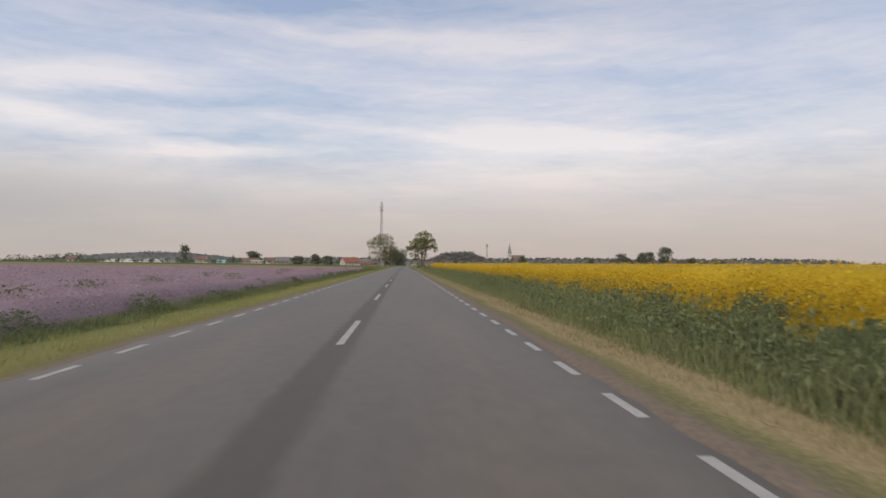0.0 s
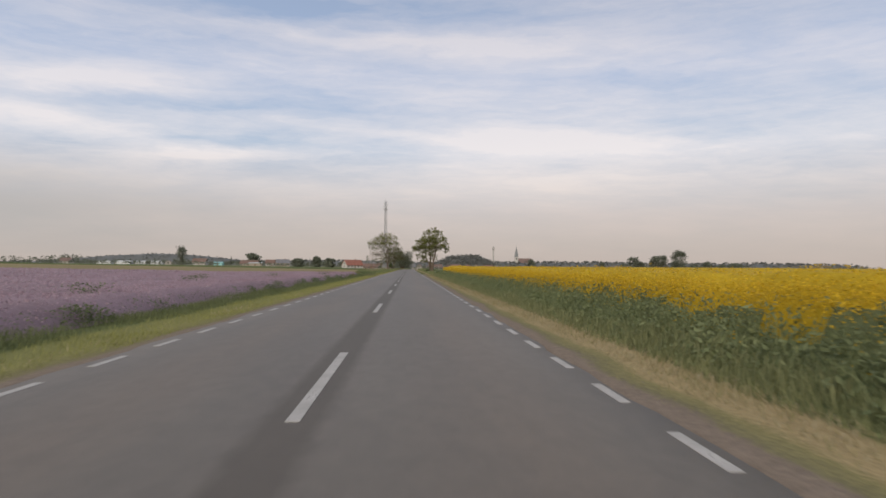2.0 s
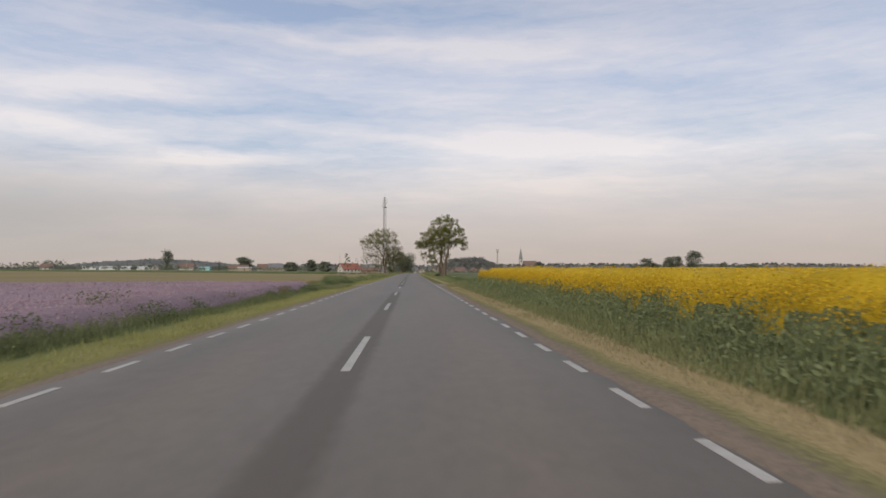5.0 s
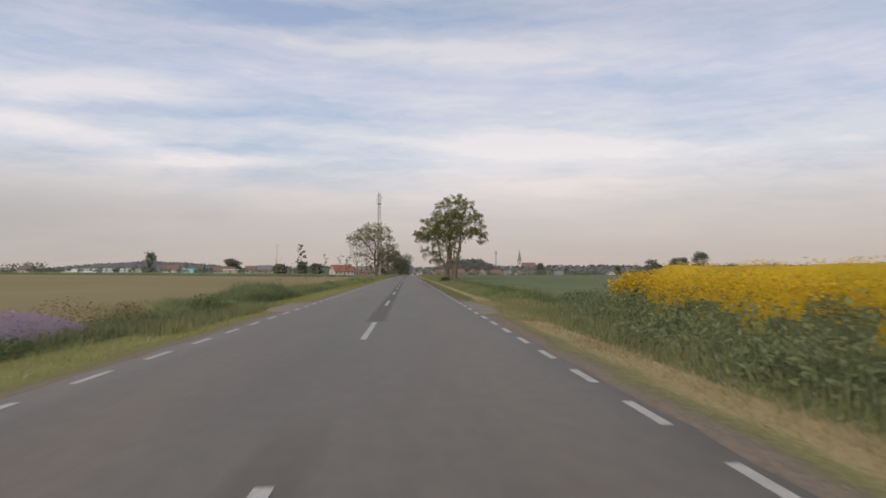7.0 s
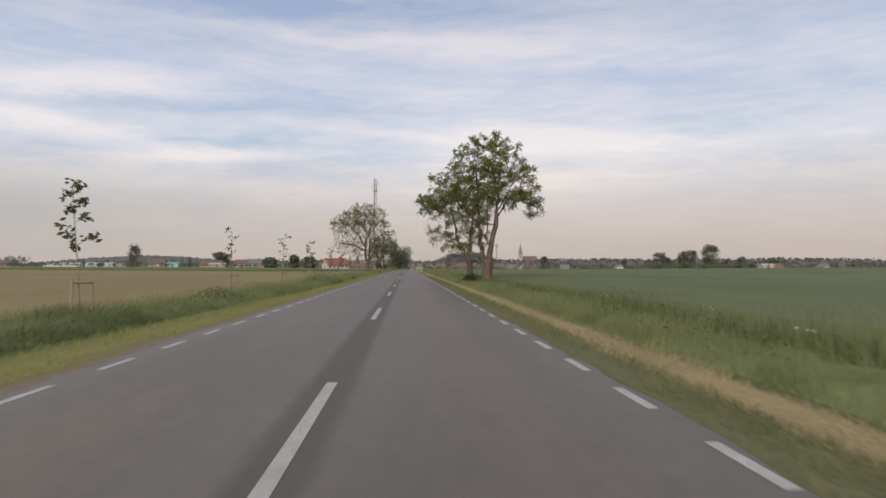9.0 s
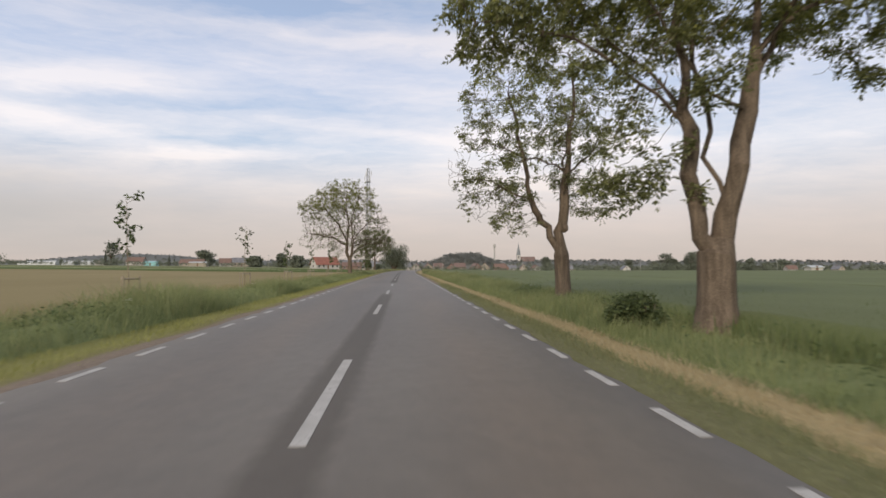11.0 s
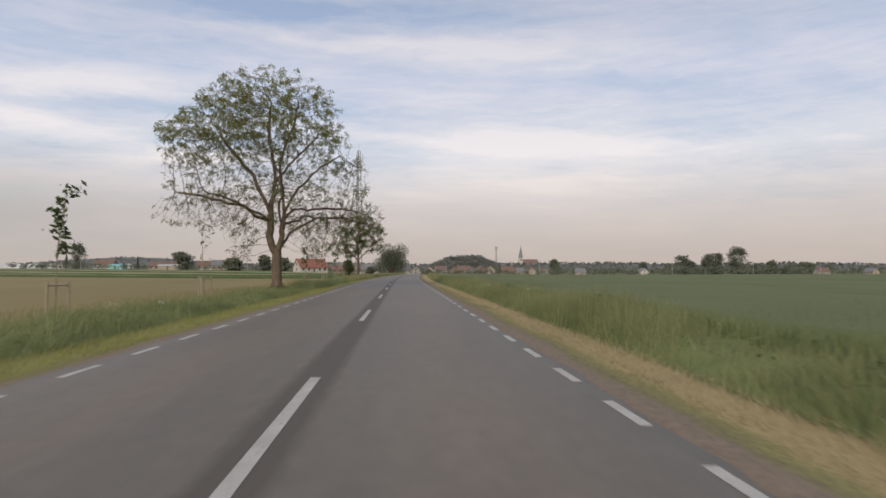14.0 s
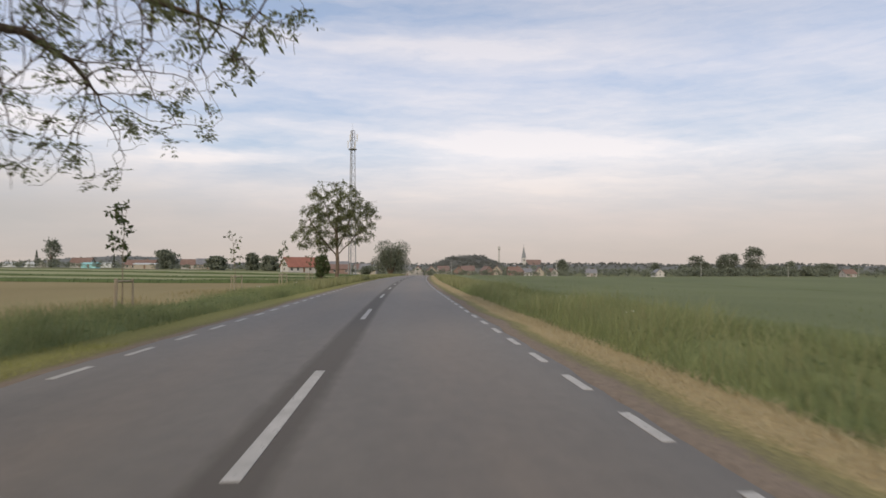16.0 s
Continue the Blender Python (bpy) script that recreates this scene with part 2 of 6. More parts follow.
def worn_paint():
    """White road paint, dulled, with specks and streaks worn down to the asphalt."""
    m, tree, bsdf = surface("road_paint", 0.8, 0.3)
    where = wire(tree, "ShaderNodeNewGeometry").outputs["Position"]
    a, b = noise_of(tree, 2.0, co=where), noise_of(tree, 38.0, 4.0, 0.65, (1.0, 0.4, 1.0), where)
    col = ramp(tree, a, [(0.3, (0.39, 0.375, 0.345)), (0.7, (0.56, 0.54, 0.505))])
    gone = calc(tree, "ADD", calc(tree, "MULTIPLY", a, 0.35), calc(tree, "MULTIPLY", b, 0.65))
    col = mix(tree, ramp(tree, gone, [(0.56, (0.0,) * 3), (0.66, (0.85,) * 3)]), col, (0.15, 0.135, 0.12))
    tree.links.new(col, bsdf.inputs["Base Color"])
    relief(tree, bsdf, b, 0.3)
    return m


M = {}
M["asphalt"] = asphalt()
M["tar"] = paint("fresh_asphalt", (0.084, 0.080, 0.076), (0.110, 0.104, 0.099), 1.2, 150.0, 0.75, 0.4, stretch=(1, 0.2, 1))
M["line"] = worn_paint()
DIRT, OLIVE, MOWN, HAY, GREEN = (0.25, 0.20, 0.155), (0.22, 0.198, 0.105), (0.275, 0.245, 0.11), (0.42, 0.325, 0.17), (0.13, 0.155, 0.06)
M["verge_r"] = verge("verge_dry", [(3.15, DIRT), (3.4, DIRT), (3.55, OLIVE), (3.8, MOWN), (4.0, HAY), (4.7, HAY), (4.9, GREEN), (6.0, GREEN)], (3.0, 6.5),
                     [(3.0, DIRT), (3.12, (0.17, 0.165, 0.085)), (3.85, (0.19, 0.19, 0.09)), (4.0, HAY), (4.7, HAY), (4.9, GREEN)])
M["verge_l"] = verge("verge_green", [(3.2, DIRT), (3.58, DIRT), (3.82, (0.215, 0.195, 0.085)), (4.4, (0.265, 0.252, 0.092)), (5.3, (0.22, 0.222, 0.08)), (5.6, GREEN), (6.2, GREEN)], (3.0, 6.5))
M["ground"] = paint("farmland", (0.085, 0.10, 0.035), (0.16, 0.16, 0.06), 0.02, 2.0, 0.95, 0.3)
M["tan"] = paint("ripening_crop", (0.235, 0.19, 0.092), (0.32, 0.265, 0.135), 0.06, 9.0, 0.95, 0.6, 0.1, (1, 0.4, 1))
M["strip_pale"] = paint("pale_crop", (0.22, 0.23, 0.10), (0.30, 0.30, 0.15), 0.05, 6.0, 0.95)
M["strip_dark"] = paint("dark_crop", (0.07, 0.10, 0.035), (0.11, 0.14, 0.05), 0.05, 6.0, 0.95)
M["soil"] = paint("bare_track", (0.205, 0.17, 0.135), (0.315, 0.265, 0.212), 1.0, 20.0, 0.95, 0.7)
M["wheat_mass"] = paint("young_wheat_mass", (0.102, 0.124, 0.046), (0.162, 0.184, 0.074), 0.08, 7.0, 0.8, 0.8, 0.2, (1, 0.5, 1))
M["rape_under"] = paint("rape_understorey", (0.095, 0.12, 0.055), (0.20, 0.225, 0.11), 2.0, 25.0, 0.9, 0.9, 0.1)
M["rape_mass"] = paint("rape_bloom_mass", (0.36, 0.25, 0.018), (0.62, 0.42, 0.028), 0.6, 11.0, 0.85, 0.9, 0.1)
M["phacelia_mass"] = paint("phacelia_mass", (0.245, 0.178, 0.192), (0.365, 0.268, 0.304), 0.35, 7.0, 0.9, 0.4, 0.1, (1, 0.6, 1))
M["grass"] = leafy("meadow_grass", (0.122, 0.159, 0.069), (0.375, 0.40, 0.182), 0.45, 0.7, 0.6, 0.26)
M["turf"] = paint("thick_turf", (0.115, 0.145, 0.058), (0.25, 0.275, 0.12), 0.9, 22.0, 0.95, 1.0, 0.1)
M["grass_ripe"] = leafy("seeding_grass", (0.17, 0.18, 0.075), (0.35, 0.345, 0.18), 0.4, 0.7, 0.6, 0.3)
M["mown_east"] = leafy("mown_grass_dull", (0.19, 0.175, 0.085), (0.35, 0.32, 0.16))
M["mown"] = leafy("mown_grass", (0.205, 0.21, 0.066), (0.385, 0.385, 0.132))
M["access"] = leafy("dry_short_grass", (0.19, 0.18, 0.085), (0.36, 0.325, 0.165))
M["shoulder"] = leafy("shoulder_grass", (0.13, 0.145, 0.07), (0.27, 0.275, 0.135))
M["grass_deep"] = leafy("deep_green_grass", (0.10, 0.135, 0.062), (0.28, 0.315, 0.145), 0.4, 0.7)
M["grass_dark"] = leafy("rough_dark_grass", (0.10, 0.125, 0.056), (0.25, 0.275, 0.125), 0.4, 0.7)
M["hay"] = leafy("dry_hay", (0.36, 0.30, 0.175), (0.52, 0.445, 0.28))
M["ripe"] = leafy("ripening_blade", (0.21, 0.175, 0.085), (0.35, 0.30, 0.15))
M["wheat"] = leafy("young_wheat", (0.080, 0.108, 0.040), (0.175, 0.212, 0.082))
M["rape_leaf"] = leafy("rape_leaf", (0.13, 0.164, 0.082), (0.285, 0.325, 0.158), 0.35)
M["rape_grass"] = leafy("rape_edge_grass", (0.145, 0.165, 0.078), (0.31, 0.32, 0.155), 0.35, 0.6)
M["rape_bloom"] = leafy("rape_bloom", (0.44, 0.285, 0.013), (0.79, 0.54, 0.036), 0.35, 0.8)
M["phacelia"] = leafy("phacelia_bloom", (0.30, 0.218, 0.246), (0.49, 0.365, 0.416), 0.3, 0.4, each=0.28)
M["weed"] = leafy("weed_leaf", (0.075, 0.108, 0.045), (0.18, 0.22, 0.095), 0.35)
M["dock"] = leafy("rusty_dock", (0.15, 0.11, 0.06), (0.33, 0.22, 0.12), 0.3)
M["umbel"] = leafy("white_umbel", (0.55, 0.55, 0.48), (0.8, 0.8, 0.74), 0.2)
M["leaf"] = leafy("roadside_leaf", (0.11, 0.122, 0.054), (0.33, 0.34, 0.155), 0.5, 0.35)
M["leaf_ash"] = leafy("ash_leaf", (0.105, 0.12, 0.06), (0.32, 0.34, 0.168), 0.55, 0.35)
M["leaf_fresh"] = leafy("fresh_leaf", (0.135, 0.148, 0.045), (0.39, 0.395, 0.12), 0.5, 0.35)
M["leaf_dark"] = leafy("dark_leaf", (0.055, 0.078, 0.034), (0.14, 0.17, 0.07), 0.35, 0.3)
# far foliage paler and greyer: distance haze put into the leaf colour
M["leaf_hazed"] = leafy("hazed_leaf", (0.13, 0.147, 0.108), (0.235, 0.255, 0.185), 0.35, 0.02, each=0.35)
# the farthest woods, with still more haze mixed into the base colour
M["woods_hazed"] = leafy("hazed_woods", (0.20, 0.207, 0.19), (0.25, 0.258, 0.238), 0.35, 0.01, each=0.3)
# spruce needles lifted towards grey, distance haze painted in
M["needle_hazed"] = leafy("needle_hazed", (0.085, 0.10, 0.075), (0.145, 0.165, 0.12), 0.15, 0.05)
M["bark"] = paint("bark", (0.070, 0.055, 0.042), (0.225, 0.175, 0.13), 9.0, 34.0, 0.95, 1.0, 0.1, (1, 1, 0.16))
M["bark_young"] = paint("young_bark", (0.16, 0.13, 0.09), (0.30, 0.25, 0.18), 3.0, 30.0, 0.9, 0.5)
M["post"] = paint("stake_wood", (0.22, 0.18, 0.13), (0.42, 0.36, 0.27), 3.0, 25.0, 0.9, 0.5, stretch=(1, 1, 0.2))
M["plaster"] = paint("white_plaster", (0.42, 0.40, 0.37), (0.58, 0.56, 0.52), 0.4, 6.0, 0.9, 0.2)
# cream, greyed plaster and red tile: village haze put into dulled base colours
M["cream"] = paint("cream_plaster", (0.31, 0.275, 0.22), (0.42, 0.375, 0.305), 0.4, 6.0, 0.9, 0.2)
M["hazed_plaster"] = paint("hazed_plaster", (0.32, 0.30, 0.275), (0.43, 0.405, 0.37), 0.4, 6.0, 0.9, 0.2)
M["brick"] = paint("brick_wall", (0.20, 0.14, 0.115), (0.28, 0.195, 0.16), 0.5, 8.0, 0.9, 0.3)
M["tile"] = paint("red_roof_tile", (0.165, 0.115, 0.098), (0.225, 0.158, 0.135), 0.6, 6.0, 0.8, 0.5)
M["tile_red"] = paint("bright_roof_tile", (0.25, 0.105, 0.078), (0.34, 0.15, 0.11), 0.6, 6.0, 0.8, 0.5)
M["tile_brown"] = paint("brown_roof_tile", (0.16, 0.105, 0.085), (0.24, 0.16, 0.13), 0.6, 6.0, 0.8, 0.5)
M["slate"] = paint("grey_roof", (0.14, 0.14, 0.15), (0.26, 0.26, 0.27), 0.6, 6.0, 0.7, 0.4)
M["turq"] = paint("turquoise_sheet", (0.22, 0.48, 0.48), (0.34, 0.62, 0.62), 0.4, 4.0, 0.5, 0.1)
M["film"] = paint("greenhouse_film", (0.42, 0.44, 0.43), (0.58, 0.60, 0.59), 0.2, 3.0, 0.4, 0.1, 0.5)
M["steel"] = paint("galvanised_steel", (0.19, 0.195, 0.205), (0.30, 0.305, 0.315), 1.0, 12.0, 0.5, 0.1, 0.5)
M["panel"] = paint("antenna_panel", (0.55, 0.56, 0.58), (0.7, 0.71, 0.72), 1.0, 10.0, 0.5, 0.05, 0.4)
M["copper"] = paint("spire_sheet", (0.17, 0.182, 0.185), (0.25, 0.265, 0.268), 0.5, 5.0, 0.6, 0.2)
m, tree, bsdf = surface("window_glass", 0.08, 0.5)
bsdf.inputs["Base Color"].default_value = (0.03, 0.035, 0.04, 1)
M["glass"] = m
M["door"] = paint("door_wood", (0.14, 0.08, 0.05), (0.22, 0.14, 0.09), 2.0, 20.0, 0.6, 0.3)
M["concrete"] = paint("concrete", (0.36, 0.35, 0.33), (0.5, 0.49, 0.46), 1.0, 14.0, 0.9, 0.3)


# ---- helpers for meshes ----
rng = np.random.default_rng(7)


def mesh_of(name, verts, faces, mats, index=None, smooth=False):
    """A mesh from arrays; faces is an (n, 3) or (n, 4) array, or a list."""
    me = bpy.data.meshes.new(name)
    verts = np.asarray(verts, dtype=np.float32)
    if isinstance(faces, np.ndarray):
        n, k = faces.shape
        me.vertices.add(len(verts))
        me.vertices.foreach_set("co", verts.ravel())
        me.loops.add(n * k)
        me.loops.foreach_set("vertex_index", faces.astype(np.int32).ravel())
        me.polygons.add(n)
        me.polygons.foreach_set("loop_start", np.arange(0, n * k, k, dtype=np.int32))
        me.update(calc_edges=True)
    else:
        me.from_pydata(verts.tolist(), [], faces)
    for mt in (mats if isinstance(mats, (list, tuple)) else [mats]):
        me.materials.append(mt)
    if index is not None:
        me.polygons.foreach_set("material_index", np.asarray(index, dtype=np.int32))
    if smooth:
        me.polygons.foreach_set("use_smooth", np.ones(len(me.polygons), dtype=bool))
    me.update()
    return me


def part(name, bm, material, parent=None, label=""):
    me = bpy.data.meshes.new(name)
    bm.to_mesh(me)
    bm.free()
    me.materials.append(material)
    ob = new(name, me)
    ob.parent = parent
    return tagged(ob, label=label)


def piece(name, me, parent=None, label=""):
    ob = new(name, me)
    ob.parent = parent
    return tagged(ob, label=label)


def slab(bm, x0, x1, y0, y1, z0, z1, bevel=0.0):
    r = bmesh.ops.create_cube(bm, size=1)
    bmesh.ops.transform(bm, verts=r["verts"], matrix=Matrix.LocRotScale(
        ((x0 + x1) / 2, (y0 + y1) / 2, (z0 + z1) / 2), None, (x1 - x0, y1 - y0, z1 - z0)))
    if bevel:
        es = list({e for v in r["verts"] for e in v.link_edges})
        bmesh.ops.bevel(bm, geom=es, offset=bevel, segments=1, affect="EDGES")


def rod(bm, a, b, r0, r1=None, sides=8):
    a, b = Vector(a), Vector(b)
    r = bmesh.ops.create_cone(bm, cap_ends=True, segments=sides, radius1=r0, radius2=r0 if r1 is None else r1, depth=(b - a).length)
    bmesh.ops.transform(bm, verts=r["verts"], matrix=Matrix.Translation((a + b) / 2) @ (b - a).to_track_quat("Z", "Y").to_matrix().to_4x4())


def ground_z(x, y):
    """The land: level by the road, rising gently to the west, sinking to the east and towards the village ahead."""
    x, y = np.asarray(x, float), np.asarray(y, float)
    d = np.clip((y - 330) / 600, 0, 1) * np.clip((x + 70) / 60, 0, 1)
    west = np.clip(0.011 * (-x - 25), 0, 2.6)
    east = -0.4 * np.clip((x - 8) / 40, 0, 1) * np.clip((y - 120) / 200, 0, 1)
    return -5.0 * d * d * (3 - 2 * d) + west + east


def bend(y):
    """How far the road has swung to the east: straight, then a wide curve, then straight again towards the village."""
    y = np.asarray(y, float)
    return CURVE * np.clip(y - 275, 0, 84) ** 2 + 2 * CURVE * 84 * np.clip(y - 359, 0, 400)


def sheet(name, xs, ys, mats, height, pick=None, follow=0.0):
    X, Y = np.meshgrid(np.asarray(xs, float), np.asarray(ys, float))
    if follow:
        X = X + bend(Y) * np.clip((follow - np.abs(X)) / (follow - 20), 0, 1)
    nx, ny = len(xs), len(ys)
    V = np.stack([X, Y, height(X, Y)], -1).reshape(-1, 3)
    i = (np.arange(ny - 1)[:, None] * nx + np.arange(nx - 1)[None, :]).ravel()
    F = np.stack([i, i + 1, i + nx + 1, i + nx], 1)
    idx = pick(V[F].mean(1)) if pick else None
    return new(name, mesh_of(name, V, F, mats, idx, True))


def wobble(X, Y, s, k=0.0):
    """Cheap smooth unevenness between -1 and 1."""
    return (np.sin(X * s + 1.3 * np.sin(Y * s * 0.71 + k)) + np.sin(Y * s * 1.13 + 1.7 * np.sin(X * s * 0.53 + 2 * k))) / 2


# ---- the land, road, fields ----
xs = np.unique(np.concatenate([-np.geomspace(20, 2400, 28), np.linspace(-20, -7, 9), np.linspace(-6.5, -3.0, 15),
                               np.linspace(3.0, 6.5, 15), np.linspace(7, 20, 9), np.geomspace(20, 2400, 28)]))
ys = np.unique(np.concatenate([[-400, -200, -100, -60], np.linspace(-40, 400, 221), np.geomspace(400, 4000, 60)]))


def land(X, Y):
    z = ground_z(X, Y) - 0.035
    a = np.abs(X - bend(Y))
    z = z - 0.10 * np.clip((a - 3.4) / 1.2, 0, 1) * (a < 60) + 0.02 * wobble(X, Y, 2.1) * (a > 3.3) * (a < 12)
    return np.where(a < 3.1, z - 0.12, z)


def land_kind(c):
    x, y = c[:, 0] - bend(c[:, 1]), c[:, 1]
    k = np.zeros(len(c), int)
    k[(x > 3.0) & (x < 6.6)] = 1
    k[(x < -3.0) & (x > -6.6)] = 2
    left = x < -6.6
    k[left & (y > 116) & (y < 322)] = 3
    for y0, y1, kind in ((322, 334, 5), (334, 356, 4), (356, 372, 5), (372, 420, 4), (420, 450, 0), (450, 520, 4)):
        k[left & (y > y0) & (y < y1) & (x < -8)] = kind
    right = x > 6.6
    for y0, y1, kind in ((388, 396, 4), (396, 470, 5), (470, 560, 4), (560, 700, 0)):
        k[right & (y > y0) & (y < y1) & (x > 8)] = kind
    return k


tagged(sheet("ground", xs, ys, [M["ground"], M["verge_r"], M["verge_l"], M["tan"], M["strip_pale"], M["strip_dark"]], land, land_kind, 120.0),
       "open farmland with verges of dirt, mown and dry grass", "ground", kind="structure")

# carriageway with slightly ragged edges
ry = np.arange(-60, 720.1, 0.5)
rag = 0.022 * np.sin(ry * 0.31) + 0.022 * np.sin(ry * 0.9) + 0.018 * np.sin(ry * 2.1 + 1) + 0.02 * rng.standard_normal(len(ry))
cols = []
for x, k, z in ((-3.29, -1, -0.06), (-3.25, -1, 0.0), (-2.6, 0, 0.0), (-1.2, 0, 0.0), (0, 0, 0.0), (1.2, 0, 0.0), (2.6, 0, 0.0), (3.12, 1, 0.0), (3.16, 1, -0.06)):
    cols.append(np.stack([x + k * rag + bend(ry), ry, ground_z(np.full_like(ry, x), ry) + z], 1))
V = np.concatenate(cols)
nr = len(ry)
F = np.concatenate([np.stack([np.arange(nr - 1) + j * nr, np.arange(nr - 1) + (j + 1) * nr, np.arange(1, nr) + (j + 1) * nr, np.arange(1, nr) + j * nr], 1) for j in range(8)])
road = tagged(new("road", mesh_of("road", V, F, M["asphalt"])), "worn grey two-lane asphalt road with dashed white lines", "road", kind="structure")

bm = bmesh.new()
slab(bm, -0.06, 0.06, 0, 4.0, -0.002, 0.004)
dash_mesh = bpy.data.meshes.new("centre_dash")
bm.to_mesh(dash_mesh)
bm.free()
dash_mesh.materials.append(M["line"])
bm = bmesh.new()
slab(bm, -0.05, 0.05, -0.46, 0.46, -0.002, 0.004)
edge_mesh = bpy.data.meshes.new("edge_dash")
bm.to_mesh(edge_mesh)
bm.free()
edge_mesh.materials.append(M["line"])
for k in range(-3, 50):
    y = 6.76 + 12 * k + (3.65 if k >= 18 else 0)
    o = piece("centre_dash", dash_mesh, road)
    o.location = (float(bend(y)), y, 0.001 + float(ground_z(0, y + 2)))
    o.rotation_euler = (0, 0, -math.atan((float(bend(y + 4)) - float(bend(y))) / 4))
# middles of the edge dashes, whose spacing drifts a little
starts = []
for x, count, along in ((2.99, (0, 30, 50, 63, 84, 106, 133), (4.46, 63.14, 102.66, 128.0, 169.33, 212.85, 265.5)),
                        (-3.01, (0, 30, 49, 63, 83, 106, 134), (6.41, 65.57, 102.96, 130.57, 169.94, 215.4, 270.37))):
    for n in range(-12, 235):
        inside = 0 <= n <= count[-1]
        starts.append((x, float(np.interp(n, count, along)) if inside else along[0] + 1.955 * n if n < 0 else along[-1] + 1.96 * (n - count[-1])))
far_v, far_f = [], []
for x, y in starts:
    if y < 300:
        o = piece("edge_dash", edge_mesh, road)
        o.location = (x + float(bend(y)), y, 0.001 + float(ground_z(x, y)))
    else:
        x += float(bend(y))
        z = float(ground_z(x, y)) + 0.012
        far_f.append([len(far_v) + q for q in range(4)])
        far_v += [(x - 0.06, y - 0.46, z), (x + 0.06, y - 0.46, z), (x + 0.06, y + 0.46, z), (x - 0.06, y + 0.46, z)]
tagged(piece("far_edge_dashes", mesh_of("far_edge_dashes", far_v, far_f, M["line"]), road), kind="stuff")

# crossing field accesses: bare earth aprons
for side, y0, y1, w in ((1, 122.0, 130.0, 0.85), (-1, 124.5, 131.0, 1.3)):
    a = np.linspace(0, math.pi, 17)
    V = [(side * 3.05, y0, 0)] + [(side * (3.26 + w * math.sin(q) ** 0.7), (y0 + y1) / 2 - (y1 - y0) / 2 * math.cos(q), 0) for q in a] + [(side * 3.05, y1, 0)]
    V = [(x, y, -0.012 - 0.07 * max(0, abs(x) - 3.3)) for x, y, z in V]
    V += [(x, y, -0.25) for x, y, z in V]
    n = len(V) // 2
    F = [list(range(n)) if side < 0 else list(range(n))[::-1]] + [[i, (i + 1) % n, n + (i + 1) % n, n + i] for i in range(n)]
    tagged(new("field_access", mesh_of("field_access", V, F, M["soil"])), "bare earth apron of a field access", "track", kind="structure")


# ---- plants in mass ----
def spread(n, x0, x1, y0, y1):
    return rng.uniform(x0, x1, n), rng.uniform(y0, y1, n)


def blades(name, x, y, h, w, mat, lean=0.35, base=None, label="", category="grass", curl=0.0):
    """One bent blade a point, of kind stuff."""
    n = len(x)
    z = (ground_z(x, y) - 0.13) if base is None else base
    a = rng.uniform(0, 2 * math.pi, n)
    la = 1.2 + 1.6 * wobble(x, y, 0.9, 3.0) + rng.normal(0, 1.3, n)
    l = lean * h * rng.uniform(0.1, 1.0, n)
    h = h * (1 - 0.25 * np.minimum(l / h, 1))
    dx, dy = np.cos(a) * w / 2, np.sin(a) * w / 2
    mx, my = np.cos(la) * l * 0.30, np.sin(la) * l * 0.30
    V = np.empty((n, 5, 3), np.float32)
    V[:, 0] = np.stack([x - dx, y - dy, z], 1)
    V[:, 1] = np.stack([x + dx, y + dy, z], 1)
    V[:, 2] = np.stack([x + mx + dx * 0.8, y + my + dy * 0.8, z + h * 0.6], 1)
    V[:, 3] = np.stack([x + mx - dx * 0.8, y + my - dy * 0.8, z + h * 0.6], 1)
    V[:, 4] = np.stack([x + np.cos(la) * l, y + np.sin(la) * l, z + h], 1)
    i = np.arange(n)[:, None] * 5
    F = np.concatenate([i + np.array([[0, 1, 2]]), i + np.array([[0, 2, 3]]), i + np.array([[3, 2, 4]])])
    return tagged(new(name, mesh_of(name, V.reshape(-1, 3), F, mat)), label, category, kind="stuff")


def tufts(x, y, z, size, flat=0.5, squash=1.0):
    """Small tilted quads: florets, leaves. Returns verts and faces."""
    n = len(x)
    t = rng.standard_normal((n, 3))
    t[:, 2] *= flat
    t /= np.linalg.norm(t, axis=1)[:, None]
    u = np.cross(t, rng.standard_normal((n, 3)))
    u /= np.linalg.norm(u, axis=1)[:, None]
    t, u = t * (size * 0.5)[:, None], u * (size * 0.5 * squash)[:, None]
    c = np.stack([x, y, z], 1)
    V = np.stack([c - t, c - u * 0.9 + t * 0.1, c + t, c + u * 0.9 + t * 0.1], 1).reshape(-1, 3)
    return V, np.arange(4 * n).reshape(n, 4)


def tuft_mass(name, x, y, z, size, mat, label="", category="", flat=0.5, squash=1.0):
    V, F = tufts(x, y, z, size, flat, squash)
    return tagged(new(name, mesh_of(name, V, F, mat)), label, category, kind="stuff")


def clumpy(n, x0, x1, y0, y1, s=0.6, keep=0.5):
    """Points that gather in uneven patches."""
    x, y = spread(n, x0, x1, y0, y1)
    k = wobble(x, y, s, 1.0) + 0.6 * wobble(x, y, s * 3.1, 2.0)
    ok = rng.uniform(-1.2, 1.2, n) < k + (keep - 0.5) * 2.4
    return x[ok], y[ok]


# rape in bloom beside the road
RAPE_END = 118.6


